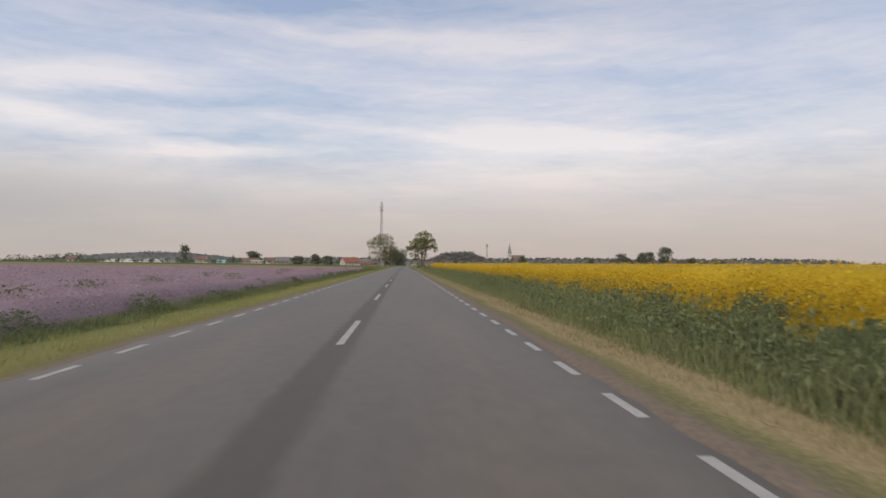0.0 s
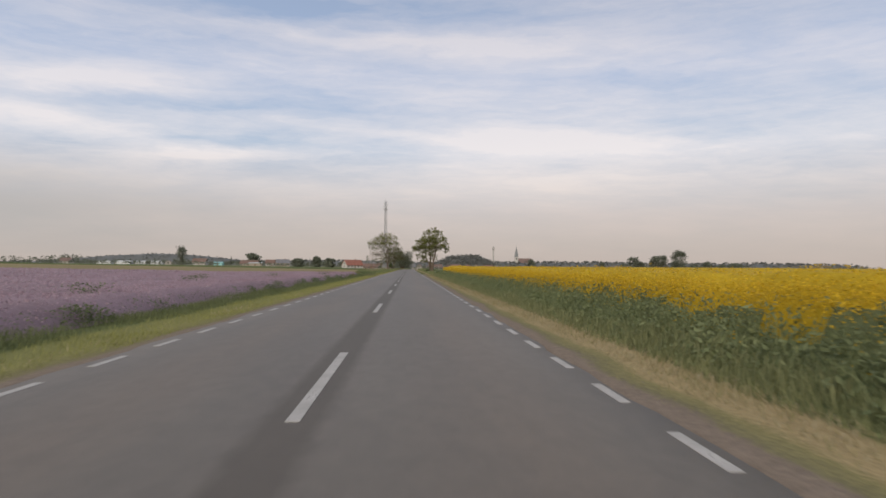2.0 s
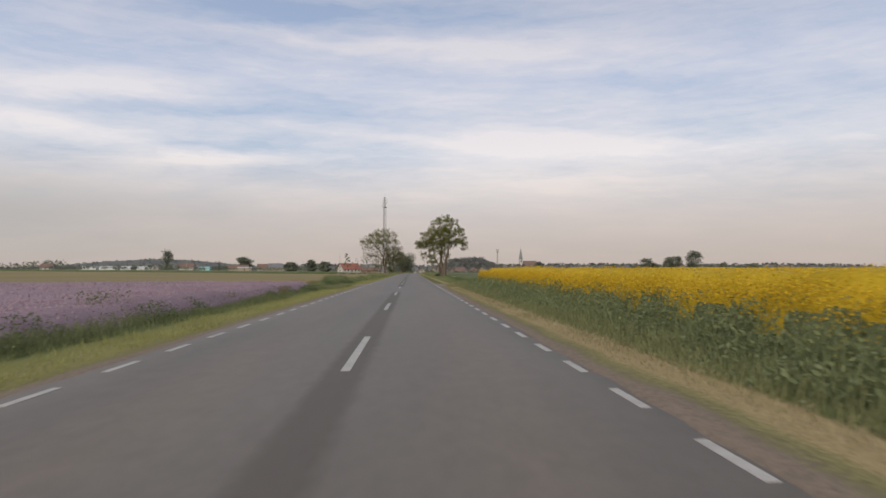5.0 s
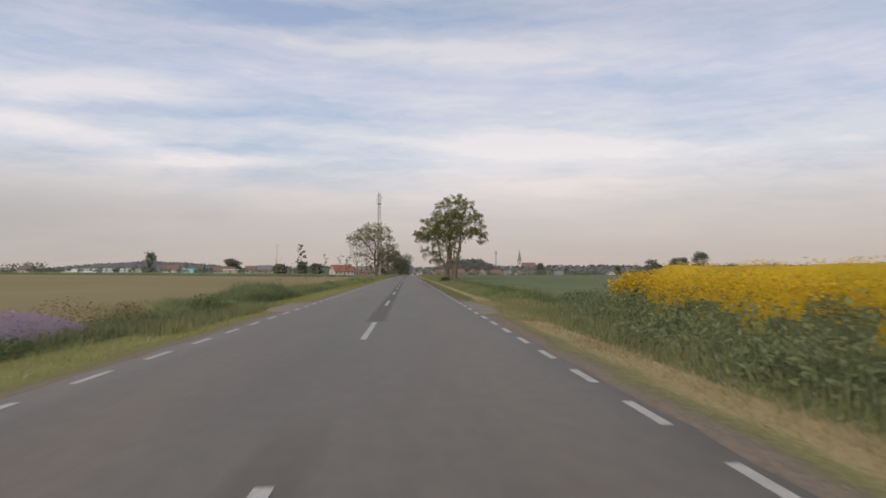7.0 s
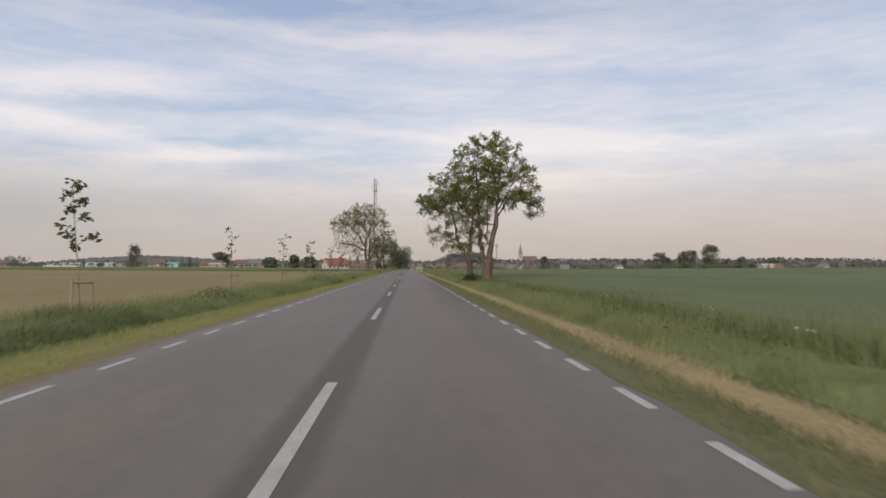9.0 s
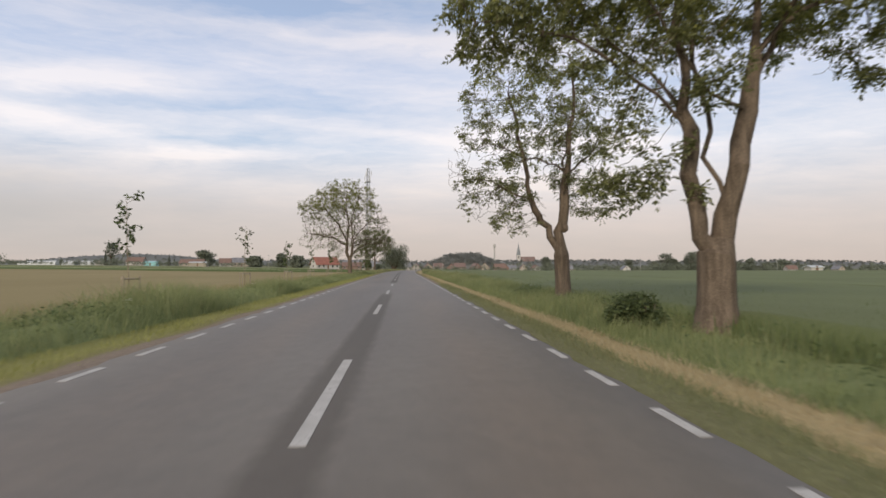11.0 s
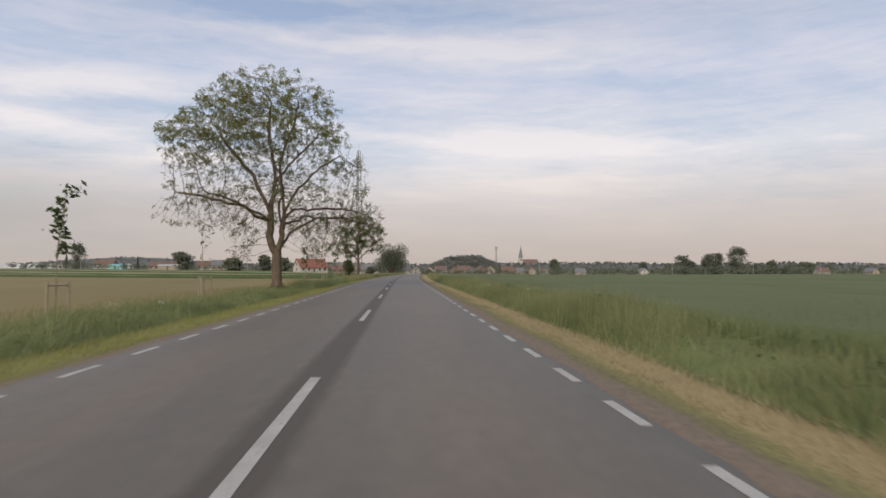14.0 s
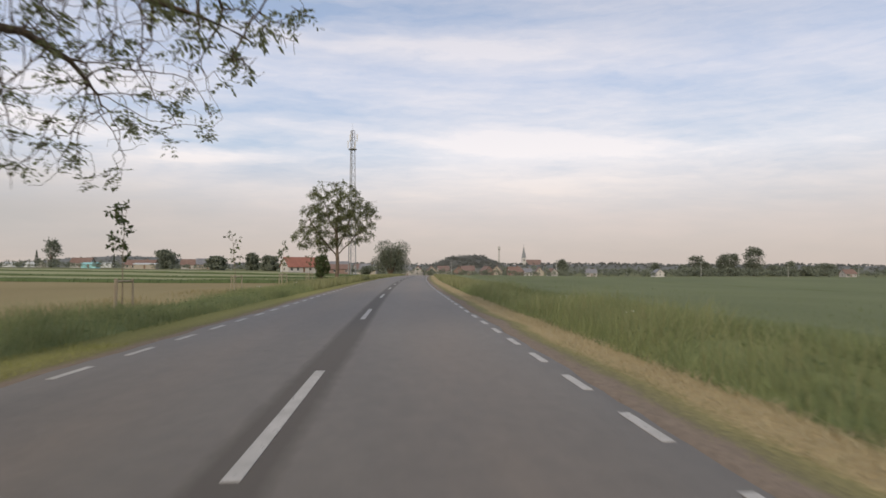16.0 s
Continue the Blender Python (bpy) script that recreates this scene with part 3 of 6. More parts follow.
def rape_top(X, Y):
    edge = np.clip((X - 6.4) / 0.6, 0, 1)
    end = np.clip((RAPE_END + 0.3 - Y) / 1.5, 0, 1)
    return (1.18 + 0.18 * np.clip((Y - 80) / 30, 0, 1) + 0.06 * wobble(X, Y, 1.9) + 0.05 * wobble(X, Y, 0.37, 3)) * np.minimum(edge, end) ** 0.45


gx = np.unique(np.concatenate([np.linspace(6.35, 7.0, 11), np.linspace(7.1, 12, 18), np.geomspace(12, 420, 60)]))
tagged(sheet("rape_canopy", gx, np.unique(np.concatenate([np.linspace(-60, 116, 240), np.linspace(116, 120.8, 16)])), [M["rape_mass"], M["rape_under"]], lambda X, Y: rape_top(X, Y) + 0.01,
            lambda c: ((c[:, 0] + 0.16 * wobble(c[:, 0] * 3, c[:, 1], 1.7) < 6.55) | (c[:, 1] > RAPE_END - 0.7)).astype(int)),
       "dense canopy of yellow flowering rape", "rape field", kind="stuff")
x1, y1 = spread(76000, 6.1, 8.2, -6, RAPE_END)
x2, y2 = spread(52000, 8.2, 16, -6, RAPE_END)
x3, y3 = spread(28000, 16, 70, -6, RAPE_END)
xe, ye = spread(56000, 6.05, 6.8, -6, RAPE_END)
x4, y4 = spread(7000, 6.1, 16, RAPE_END - 1.2, RAPE_END + 0.3)
x, y = np.concatenate([x1, x2, x3, x4]), np.concatenate([y1, y2, y3, y4])
size = np.concatenate([rng.uniform(0.025, 0.055, len(x1)), rng.uniform(0.035, 0.07, len(x2)), rng.uniform(0.06, 0.13, len(x3)), rng.uniform(0.06, 0.11, len(x4))])
top = np.maximum(rape_top(np.maximum(x, 6.8), np.minimum(y, RAPE_END - 0.4)), 0.95)
x, y, size = np.concatenate([x, xe]), np.concatenate([y, ye]), np.concatenate([size, rng.uniform(0.028, 0.055, len(xe))])
top = np.concatenate([top, rng.uniform(0.74, 1.16, len(xe)) + 0.10 * np.clip((ye - 80) / 30, 0, 1) + 0.10 * wobble(xe, ye, 1.9) + 0.08 * wobble(xe, ye, 5.3, 2)])
z = top + np.clip(rng.normal(0.04, 1.0, len(x)), -2, 1.4) * np.where(x < 7.6, 0.06, 0.02) + np.where(x < 7.6, 0.02, -0.01) - 0.30 * rng.uniform(0, 1, len(x)) ** 2 * (x < 7.4)
tuft_mass("rape_flowers", x, y, z, size, M["rape_bloom"], "bright yellow rape flower heads", "rape field", 0.9, 0.8)
x, y = spread(900, 5.9, 9, -6, RAPE_END)
tuft_mass("rape_shoots", x, y, rape_top(np.maximum(x, 6.6), y) + rng.uniform(-0.02, 0.05, len(x)), rng.uniform(0.03, 0.06, len(x)), M["rape_bloom"], "taller yellow rape shoots", "rape field")
x, y = np.concatenate([rng.uniform(5.8, 9.0, 8000), rng.uniform(9, 24, 4000)]), rng.uniform(-6, RAPE_END, 12000)
tuft_mass("rape_pods", x, y, rape_top(np.maximum(x, 6.4), y) + rng.normal(-0.03, 0.05, len(x)), np.where(x < 9, rng.uniform(0.03, 0.08, len(x)), rng.uniform(0.06, 0.12, len(x))), M["rape_leaf"], "green stalks and pods between the rape flowers", "rape field", 1.6, 0.4)
x, y = np.concatenate([rng.uniform(5.3, 6.6, 17000), rng.uniform(5.4, 12, 9000)]), np.concatenate([rng.uniform(-6, RAPE_END, 17000), rng.uniform(RAPE_END - 1, RAPE_END + 3.4, 9000)])
blades("rape_stems", x, y, rng.uniform(0.48, 1.0, len(x)) * np.clip(0.58 + (x - 5.3) * 0.55, 0, 1), rng.uniform(0.010, 0.024, len(x)), M["rape_leaf"], 0.8, None, "green stems of rape at the edge of the field", "rape field")
x, y = np.concatenate([rng.uniform(5.4, 6.9, 34000), rng.uniform(5.5, 12, 4000)]), np.concatenate([rng.uniform(-6, RAPE_END, 34000), rng.uniform(RAPE_END, RAPE_END + 0.7, 4000)])
tuft_mass("rape_leaves", x, y, rng.uniform(-0.08, 0.92, len(x)) * np.clip(0.5 + (x - 5.4) * 0.6, 0, 1), rng.uniform(0.035, 0.11, len(x)), M["rape_leaf"], "grey-green rape leaves along the field edge", "rape field", 1.3, 0.45)

x, y = clumpy(7000, 5.7, 6.5, -6, RAPE_END, 1.3, 0.5)
tuft_mass("low_rape_flowers", x, y, rng.uniform(0.25, 0.80, len(x)) * np.clip(0.5 + (x - 5.7), 0, 1), rng.uniform(0.02, 0.045, len(x)), M["rape_bloom"], "scattered yellow flowers low among the rape leaves", "rape field", 0.9, 0.8)

# leafy plants of uneven height in front of the bloom
n = 760
cx, cy = rng.uniform(5.25, 6.65, n), rng.uniform(-6, RAPE_END + 1.5, n)
ch = rng.uniform(0.50, 0.92, n) * np.clip(0.40 + (cx - 5.25) * 0.75, 0, 1.15) * (1 + 0.2 * np.clip((cy - 85) / 25, 0, 1))
k = rng.integers(50, 110, n)
f = rng.uniform(0, 1, k.sum())
wide = 0.05 + 0.20 * np.sin(math.pi * np.clip(f * 0.8 + 0.15, 0, 1))
x = np.repeat(cx, k) + rng.normal(0, 1, len(f)) * wide
y = np.repeat(cy, k) + rng.normal(0, 1, len(f)) * wide * 1.3
tuft_mass("rape_skirt", x, y, -0.12 + np.repeat(ch, k) * f + rng.normal(0, 0.03, len(f)), rng.uniform(0.05, 0.15, len(f)), M["rape_leaf"], "uneven leafy green plants below the rape bloom", "rape field", 1.0, 0.42)

# young wheat beyond it
def wheat_top(X, Y):
    e = np.clip((X - bend(Y) - 6.7) / 0.6, 0, 1) * np.clip((Y - 121.5) / 1.5, 0, 1) * np.clip((389 - Y) / 1.5, 0, 1)
    tram = np.exp(-((np.mod(X + 3, 18) - 9) / 0.35) ** 2)
    return ground_z(X, Y) - 0.14 - 0.2 * (e <= 0) + (0.50 + 0.04 * wobble(X, Y, 0.9) + 0.04 * wobble(X, Y, 0.15, 2) - 0.2 * tram * (X < 60)) * e


gx = np.unique(np.concatenate([np.linspace(6.7, 30, 70), np.geomspace(30, 700, 60)]))
tagged(sheet("wheat_canopy", gx, np.unique(np.concatenate([np.linspace(121.5, 124, 8), np.linspace(124, 390, 200)])), [M["wheat_mass"]], wheat_top),
       "blue-green field of young wheat", "wheat field", kind="stuff")
x1, y1 = spread(36000, 6.6, 9.5, 121.5, 300)
x2, y2 = spread(9000, 9.5, 14, 121.5, 385)
x, y = np.concatenate([x1, x2]), np.concatenate([y1, y2])
blades("wheat_blades", x, y, rng.uniform(0.46, 0.66, len(x)) + 0.05 * wobble(x, y, 0.5), np.where(x < 9.5, 0.022, 0.03), M["wheat"], 0.3, None, "upright blades of young wheat", "wheat field")

# phacelia in flower on the other side
PHA_END = 118.0


def pha_top(X, Y):
    e = np.clip((-6.4 - X) / 0.8, 0, 1) * np.clip((PHA_END + 0.5 - Y) / 1.5, 0, 1)
    return ground_z(X, Y) - 0.14 + (0.60 + 0.05 * wobble(X, Y, 1.7) + 0.05 * wobble(X, Y, 0.3, 1)) * e ** 0.6


gx = np.unique(np.concatenate([-np.linspace(6.4, 14, 26), -np.geomspace(14, 600, 60)]))
tagged(sheet("phacelia_canopy", gx, np.unique(np.concatenate([np.linspace(-60, 114, 220), np.linspace(114, 118.5, 12)])), [M["phacelia_mass"]], pha_top),
       "violet field of flowering phacelia", "phacelia field", kind="stuff")
x1, y1 = spread(36000, -10, -6.5, -6, PHA_END)
x2, y2 = spread(26000, -26, -10, -6, PHA_END)
x3, y3 = spread(16000, -90, -26, -6, PHA_END)
x, y = np.concatenate([x1, x2, x3]), np.concatenate([y1, y2, y3])
size = np.concatenate([rng.uniform(0.03, 0.07, len(x1)), rng.uniform(0.05, 0.10, len(x2)), rng.uniform(0.10, 0.22, len(x3))])
tuft_mass("phacelia_flowers", x, y, pha_top(x, y) + rng.normal(0.03, 0.03, len(x)), size, M["phacelia"], "small violet phacelia flower heads", "phacelia field", 0.9, 0.8)
x, y = clumpy(16000, -7.6, -5.9, -6, PHA_END + 2, 0.8, 0.42)
tuft_mass("phacelia_leaves", x, y, rng.uniform(-0.1, 0.36, len(x)), rng.uniform(0.03, 0.08, len(x)), M["weed"], "green leaves between the violet flowers", "phacelia field", 0.6, 0.5)
# dark weed patches standing in the violet field
wx, wy = np.array([-9.0, -9.6, -11.5, -8.4, -10.4, -12.5, -8.0, -9.2, -8.2, -7.6]), np.array([17.0, 23.5, 37, 44, 58, 66, 30, 72, 12, 88])
x = np.repeat(wx, 260) + rng.normal(0, 0.30, 2600)
y = np.repeat(wy, 260) + rng.normal(0, 0.4, 2600)
tuft_mass("dock_weeds", x, y, rng.uniform(0.32, 0.76, 2600), rng.uniform(0.04, 0.11, 2600), M["weed"], "dark green weeds standing in the violet field", "weeds", 0.6, 0.5)


# verge grass
def stand(name, x, y, h, w, mat, label, lean=0.4, category="grass"):
    bare = (((np.abs(x) - 3.2) / np.where(x > 0, 0.9, 1.45)) ** 2 + ((y - np.where(x > 0, 126.5, 127.8)) / 3.6) ** 2 < 1) & (rng.uniform(0, 1, len(x)) < np.where(x > 0, 0.66, 0.88))
    x, y, h, w = x[~bare], y[~bare], h[~bare], w[~bare]
    far = np.clip((np.abs(y - 130) - 150) / 150, 0, 1)
    blades(name, x + bend(y), y, h, w * (1 + far), mat, lean, None, label, category)


def tall_from(x, y):
    """Distance from the middle of the road at which the tall grass begins."""
    return np.where(x < 0, np.interp(y, (100, 119, 120, 128, 134, 146, 172), (5.55, 5.6, 6.35, 6.35, 5.8, 5.95, 5.0)),
                    np.interp(y, (128, 129.5, 132.5, 137), (4.74, 6.6, 5.6, 4.74)))


def lush(x, y):
    """Stretches of the west verge where the grass has grown higher."""
    return np.where(x < 0, 1 + 0.55 * np.exp(-((y - 194) / 15) ** 2) + 0.3 * np.exp(-((y - 134) / 10) ** 2), 1.0)


def tall(n, x0, x1, y0, y1, h0, h1, s=0.5):
    x, y = clumpy(n, x0, x1, y0, y1, s, 0.75)
    h = rng.uniform(h0, h1, len(x)) * (0.84 + 0.36 * wobble(x, y, 0.33, 4) + 0.14 * wobble(x, y, 1.1))
    edge = tall_from(x, y)
    h = h * np.clip(0.42 + 1.5 * (np.abs(x) - edge), 0.0, 1.0)
    h = np.where((x < -5.6) & (np.abs(y - 263) < 7), h * (0.35 + 0.65 * np.clip((np.abs(y - 263) - 3) / 4, 0, 1)), h)
    h = h * lush(x, y)
    near_trees = (x > 0) & (y > 125) & (y < 198)
    h = np.where(near_trees, h * (0.62 + 0.012 * np.clip(y - 180, 0, 18)), h)
    ok = np.abs(x) > edge - 0.12
    return x[ok], y[ok], np.maximum(h, 0.12)[ok]


def turf(name, side, x0, x1, y0, y1, top):
    """The thick lower layer of the verge grass."""
    def height(X, Y):
        a = np.abs(X)
        e = np.clip((a - x0) / 0.8, 0, 1) * np.clip((x1 - a) / 0.5, 0, 1) * np.clip((Y - y0) / 2, 0, 1) * np.clip((y1 - Y) / 2, 0, 1)
        e = e * np.where((X < 0), 0.3 + 0.7 * np.clip((np.abs(Y - 263) - 3) / 4, 0, 1), np.where((Y > 125) & (Y < 198), 0.6, 1.0))
        e = e * np.clip((a - tall_from(X, Y) + 0.1) / 0.5, 0, 1) * lush(X, Y)
        return -0.17 + top * e * (1 + 0.3 * wobble(X, Y, 0.33, 4) + 0.22 * wobble(X, Y, 2.7) + 0.15 * wobble(X, Y, 6.1, 1))
    return tagged(sheet(name, side * np.linspace(x0, x1, 16)[::side], np.arange(y0, y1, 0.16), [M["turf"]], height), "thick lower layer of the verge grass", "grass", kind="stuff")


turf("turf_east", 1, 4.75, 7.3, 129, 300, 0.24)
turf("turf_west", -1, 5.0, 7.6, 119, 300, 0.24)
LABEL_TALL = "tall green verge grass going to seed"
x, y, h = tall(130000, 4.68, 7.1, 129, 300, 0.30, 0.88)
stand("tall_grass_east", x, y, h, rng.uniform(0.006, 0.018, len(x)), M["grass"], LABEL_TALL, 1.1)
x, y = clumpy(22000, 5.3, 7.2, 129, 300, 0.9, 0.5)
tuft_mass("verge_leaves_east", x, y, rng.uniform(-0.1, 0.34, len(x)), rng.uniform(0.04, 0.11, len(x)), M["weed"], "low leafy weeds in the verge grass", "weeds", 0.7, 0.45)
x, y, h = tall(11000, 5.0, 7.1, 129, 300, 0.5, 0.98)
xf, yf, hf = tall(12000, 4.9, 7.1, 214, 300, 0.5, 0.92)
x, y, h = np.concatenate([x, xf]), np.concatenate([y, yf]), np.concatenate([h, hf])
stand("seed_heads_east", x, y, h, rng.uniform(0.006, 0.014, len(x)), M["grass_ripe"], "pale seed heads of verge grass")
x, y, h = tall(60000, 4.68, 5.9, -6, 124, 0.16, 0.50)
stand("edge_grass_east", x, y, h, rng.uniform(0.008, 0.018, len(x)), M["rape_grass"], "rough green grass in front of the rape", 0.8)
x, y, h = tall(110000, -7.3, -4.95, 119, 300, 0.32, 0.86)
stand("tall_grass_west", x, y, h, rng.uniform(0.006, 0.018, len(x)), M["grass"], LABEL_TALL, 1.1)
x, y = clumpy(10000, -7.2, -5.3, 119, 300, 0.9, 0.5)
tuft_mass("verge_leaves_west", x, y, rng.uniform(-0.1, 0.30, len(x)), rng.uniform(0.04, 0.11, len(x)), M["weed"], "low leafy weeds in the verge grass", "weeds", 0.7, 0.45)
x, y, h = tall(11000, -7.6, -5.0, 119, 300, 0.45, 0.85)
stand("seed_heads_west", x, y, h, rng.uniform(0.006, 0.014, len(x)), M["grass_ripe"], "pale seed heads of verge grass")
x, y, h = tall(34000, -8.2, -5.7, 125, 152, 0.40, 0.86)
stand("tall_grass_by_access", x, y, h, rng.uniform(0.007, 0.018, len(x)), M["grass_deep"], "tall dark green grass beyond the field access", 0.9)
x, y, h = tall(60000, -6.8, -5.4, -6, 121, 0.20, 0.46)
stand("edge_grass_west", x, y, h, rng.uniform(0.008, 0.018, len(x)), M["grass_dark"], "rough green grass in front of the phacelia", 0.8)
for sgn, nm in ((1, "east"), (-1, "west")):
    x, y = spread(15000, 4.9, 7.6, 300, 470)
    stand("far_grass_" + nm, sgn * x, y, rng.uniform(0.35, 0.75, len(x)), rng.uniform(0.03, 0.05, len(x)), M["grass_ripe"], "verge grass further along the road")
    x, y = clumpy(90000, 3.36, 5.0, -6, 270, 1.1, 0.66)
    if sgn > 0:
        x = np.where(y > 118, 3.36 + (x - 3.36) * 0.45, x)
    else:
        wide = np.interp(y, (100, 120, 121, 146, 172), (1.38, 1.4, 1.75, 1.75, 1.0))
        x = 3.36 + (x - 3.36) * wide
        low = (x < 3.78) & (rng.uniform(0, 1, len(x)) < 0.85)
        x = np.where(low, 3.78 + rng.uniform(0, 0.7, len(x)), x)
    stand("mown_grass_" + nm, sgn * x, y, rng.uniform(0.04, 0.10, len(x)) + 0.05, rng.uniform(0.007, 0.014, len(x)), M["mown_east" if sgn > 0 else "mown"], "short mown yellow-green grass by the road", 1.3)
x, y = clumpy(130000, 3.92, 4.9, -6, 290, 0.7, 0.8)
ok = (y > 118) | (rng.uniform(0, 1, len(x)) < 0.4)
x, y = x[ok], y[ok]
stand("hay_strip", x, y, rng.uniform(0.03, 0.10, len(x)) + 0.03, rng.uniform(0.007, 0.016, len(x)), M["hay"], "dry cut hay lying along the verge", 2.2, "hay")
x, y = clumpy(3500, -4.6, -4.2, -6, 120, 0.5, 0.4)
stand("hay_streak", x, y, rng.uniform(0.06, 0.14, len(x)) + 0.03, rng.uniform(0.006, 0.014, len(x)), M["hay"], "thin streak of dry cut hay by the road", 1.6, "hay")
x, y = clumpy(34000, 3.9, 9.4, 119.5, 131, 0.9, 0.62)
stand("access_grass", x, y, rng.uniform(0.05, 0.20, len(x)) * (0.7 + 0.4 * wobble(x, y, 1.3)) + 0.07, rng.uniform(0.008, 0.018, len(x)), M["access"], "short dry grass by the field access", 0.9)
x, y = clumpy(12000, -7.4, -4.4, 117, 130, 0.9, 0.6)
stand("access_grass", x, y, rng.uniform(0.06, 0.22, len(x)) + 0.07, rng.uniform(0.008, 0.018, len(x)), M["shoulder"], "short rough grass by the field access")
x, y = clumpy(40000, 3.12, 4.0, 131, 215, 0.8, 0.7)
stand("shoulder_grass", x, y, rng.uniform(0.06, 0.17, len(x)) * np.clip(0.5 + (x - 3.13) * 1.6, 0, 1.1) + 0.05, rng.uniform(0.008, 0.016, len(x)), M["shoulder"], "rough dull green grass along the asphalt", 1.0)
x, y = clumpy(28000, -12, -7.0, 116, 300, 0.4, 0.5)
stand("field_stubble", x, y, rng.uniform(0.08, 0.24, len(x)) + 0.05, rng.uniform(0.008, 0.016, len(x)), M["ripe"], "pale ripening crop at the edge of the field", 0.5, "crop")


def leaf_clump(n, cx, cy, rx, ry_, h, base=-0.1):
    x, y = rng.normal(0, 1, n), rng.normal(0, 1, n)
    r = np.hypot(x, y)
    ok = r < 1.9
    x, y, r = x[ok], y[ok], r[ok]
    z = base + h * np.maximum(0.12, 1 - (r / 2.0) ** 2) * rng.uniform(0.1, 1.05, len(x))
    return cx + x * rx / 1.9, cy + y * ry_ / 1.9, z


def weed_patch(cx, cy, rx, ry_, h, n=1800, label="clump of dark leafy weeds in the verge"):
    x, y, z = leaf_clump(n, cx, cy, rx, ry_, h)
    tuft_mass("weed_clump", x, y, z, rng.uniform(0.04, 0.11, len(x)), M["weed"], label, "weeds", 0.6, 0.5)


for a in ((6.4, 120.7, 1.0, 1.0, 0.85), (6.3, 122.6, 1.0, 2.2, 0.75), (7.3, 124.4, 1.2, 2.0, 0.7), (6.1, 136.5, 0.9, 1.6, 0.65), (6.2, 196.5, 0.9, 2.2, 0.6), (6.6, 186.5, 0.8, 2.0, 0.65),
          (6.5, 219.0, 0.9, 3.2, 0.72), (6.7, 208.0, 0.8, 2.6, 0.66), (6.6, 240.0, 0.8, 2.8, 0.7), (6.4, 254.0, 0.8, 2.4, 0.66),
          (-6.6, 126.0, 1.0, 2.2, 0.6), (-6.5, 132.5, 1.0, 2.6, 0.6), (-6.2, 113.0, 0.7, 2.0, 0.42), (-6.5, 160.0, 1.0, 3.0, 0.62), (-6.3, 184.0, 1.0, 3.0, 0.6), (6.2, 228.0, 0.8, 2.0, 0.7),
          (5.6, 262.0, 0.7, 1.2, 0.55), (-7.3, 264.9, 0.9, 0.9, 0.4)):
    weed_patch(*a)
for yy in np.linspace(9, 114, 26):
    weed_patch(rng.uniform(-7.2, -6.2), yy + rng.uniform(-2.5, 2.5), rng.uniform(0.4, 0.9), rng.uniform(0.6, 1.6), rng.uniform(0.30, 0.58), 700)
# rusty dock gone to seed at the end of the violet field
for cx, cy, rx, ry_, h in ((-8.0, 119.6, 1.5, 1.0, 0.75), (-7.0, 120.6, 0.7, 0.9, 0.6), (-6.5, 106.5, 0.5, 0.9, 0.5)):
    x, y, z = leaf_clump(900, cx, cy, rx, ry_, h)
    tuft_mass("rusty_dock", x, y, z, rng.uniform(0.03, 0.08, len(x)), M["dock"], "rust-brown dock stalks gone to seed", "weeds", 0.6, 0.7)
# white umbels among the grass
ux, uy = rng.uniform(5.3, 6.6, 16), rng.uniform(124, 300, 16)
lx, ly = rng.uniform(-7.0, -5.4, 18), rng.uniform(20, 300, 18)
ux, uy = np.concatenate([ux, lx]), np.concatenate([uy, ly])
x = np.repeat(ux, 14) + rng.normal(0, 0.07, len(ux) * 14)
y = np.repeat(uy, 14) + rng.normal(0, 0.07, len(ux) * 14)
tuft_mass("white_umbels", x, y, np.repeat(rng.uniform(0.38, 0.60, len(ux)), 14) + rng.normal(0, 0.02, len(x)), rng.uniform(0.015, 0.035, len(x)), M["umbel"], "white umbel flowers among the verge grass", "wildflowers", 0.3)

# dark grassy baulks between the west fields
for y0, h in ((322.5, 0.42), (356.0, 0.32), (420.0, 0.42)):
    tagged(sheet("field_baulk_turf", np.linspace(-420, -7.6, 160), np.linspace(y0 - 0.9, y0 + 0.9, 9), [M["strip_dark"]],
                 lambda X, Y: ground_z(X, Y) - 0.16 + h * np.cos((Y - y0) / 0.9 * 1.45) * (1 + 0.2 * wobble(X, Y, 0.6))), "dark grassy baulk between the fields", "grass", kind="stuff")
    x = -7.5 - rng.uniform(0, 1, 6000) ** 2 * 300
    blades("field_baulk", x, y0 + rng.normal(0, 0.45, len(x)), rng.uniform(0.5, 1.0, len(x)) * h + 0.1, rng.uniform(0.05, 0.14, len(x)), M["weed"], 0.5, None, "dark grass blades on a baulk between the fields")

# grit along the broken edge of the asphalt
n = 3400
sx = np.where(rng.uniform(0, 1, n) < 0.7, rng.normal(3.36, 0.13, n), -rng.normal(3.42, 0.10, n))
sy = rng.uniform(-4, 300, n)
V, F = tufts(sx, sy, ground_z(sx, sy) - 0.028, rng.uniform(0.008, 0.026, n), 0.5, 0.9)
V2 = V.reshape(n, 4, 3).mean(1)
V2[:, 2] += 0.008
V = np.concatenate([V, V2])
i = np.arange(n)[:, None] * 4
apex = (4 * n + np.arange(n))[:, None]
F = np.concatenate([np.concatenate([i + a, i + (a + 1) % 4, apex], 1) for a in range(4)])
tagged(new("shoulder_grit", mesh_of("shoulder_grit", V, F, M["soil"])), "small stones along the broken road edge", "gravel", kind="stuff")


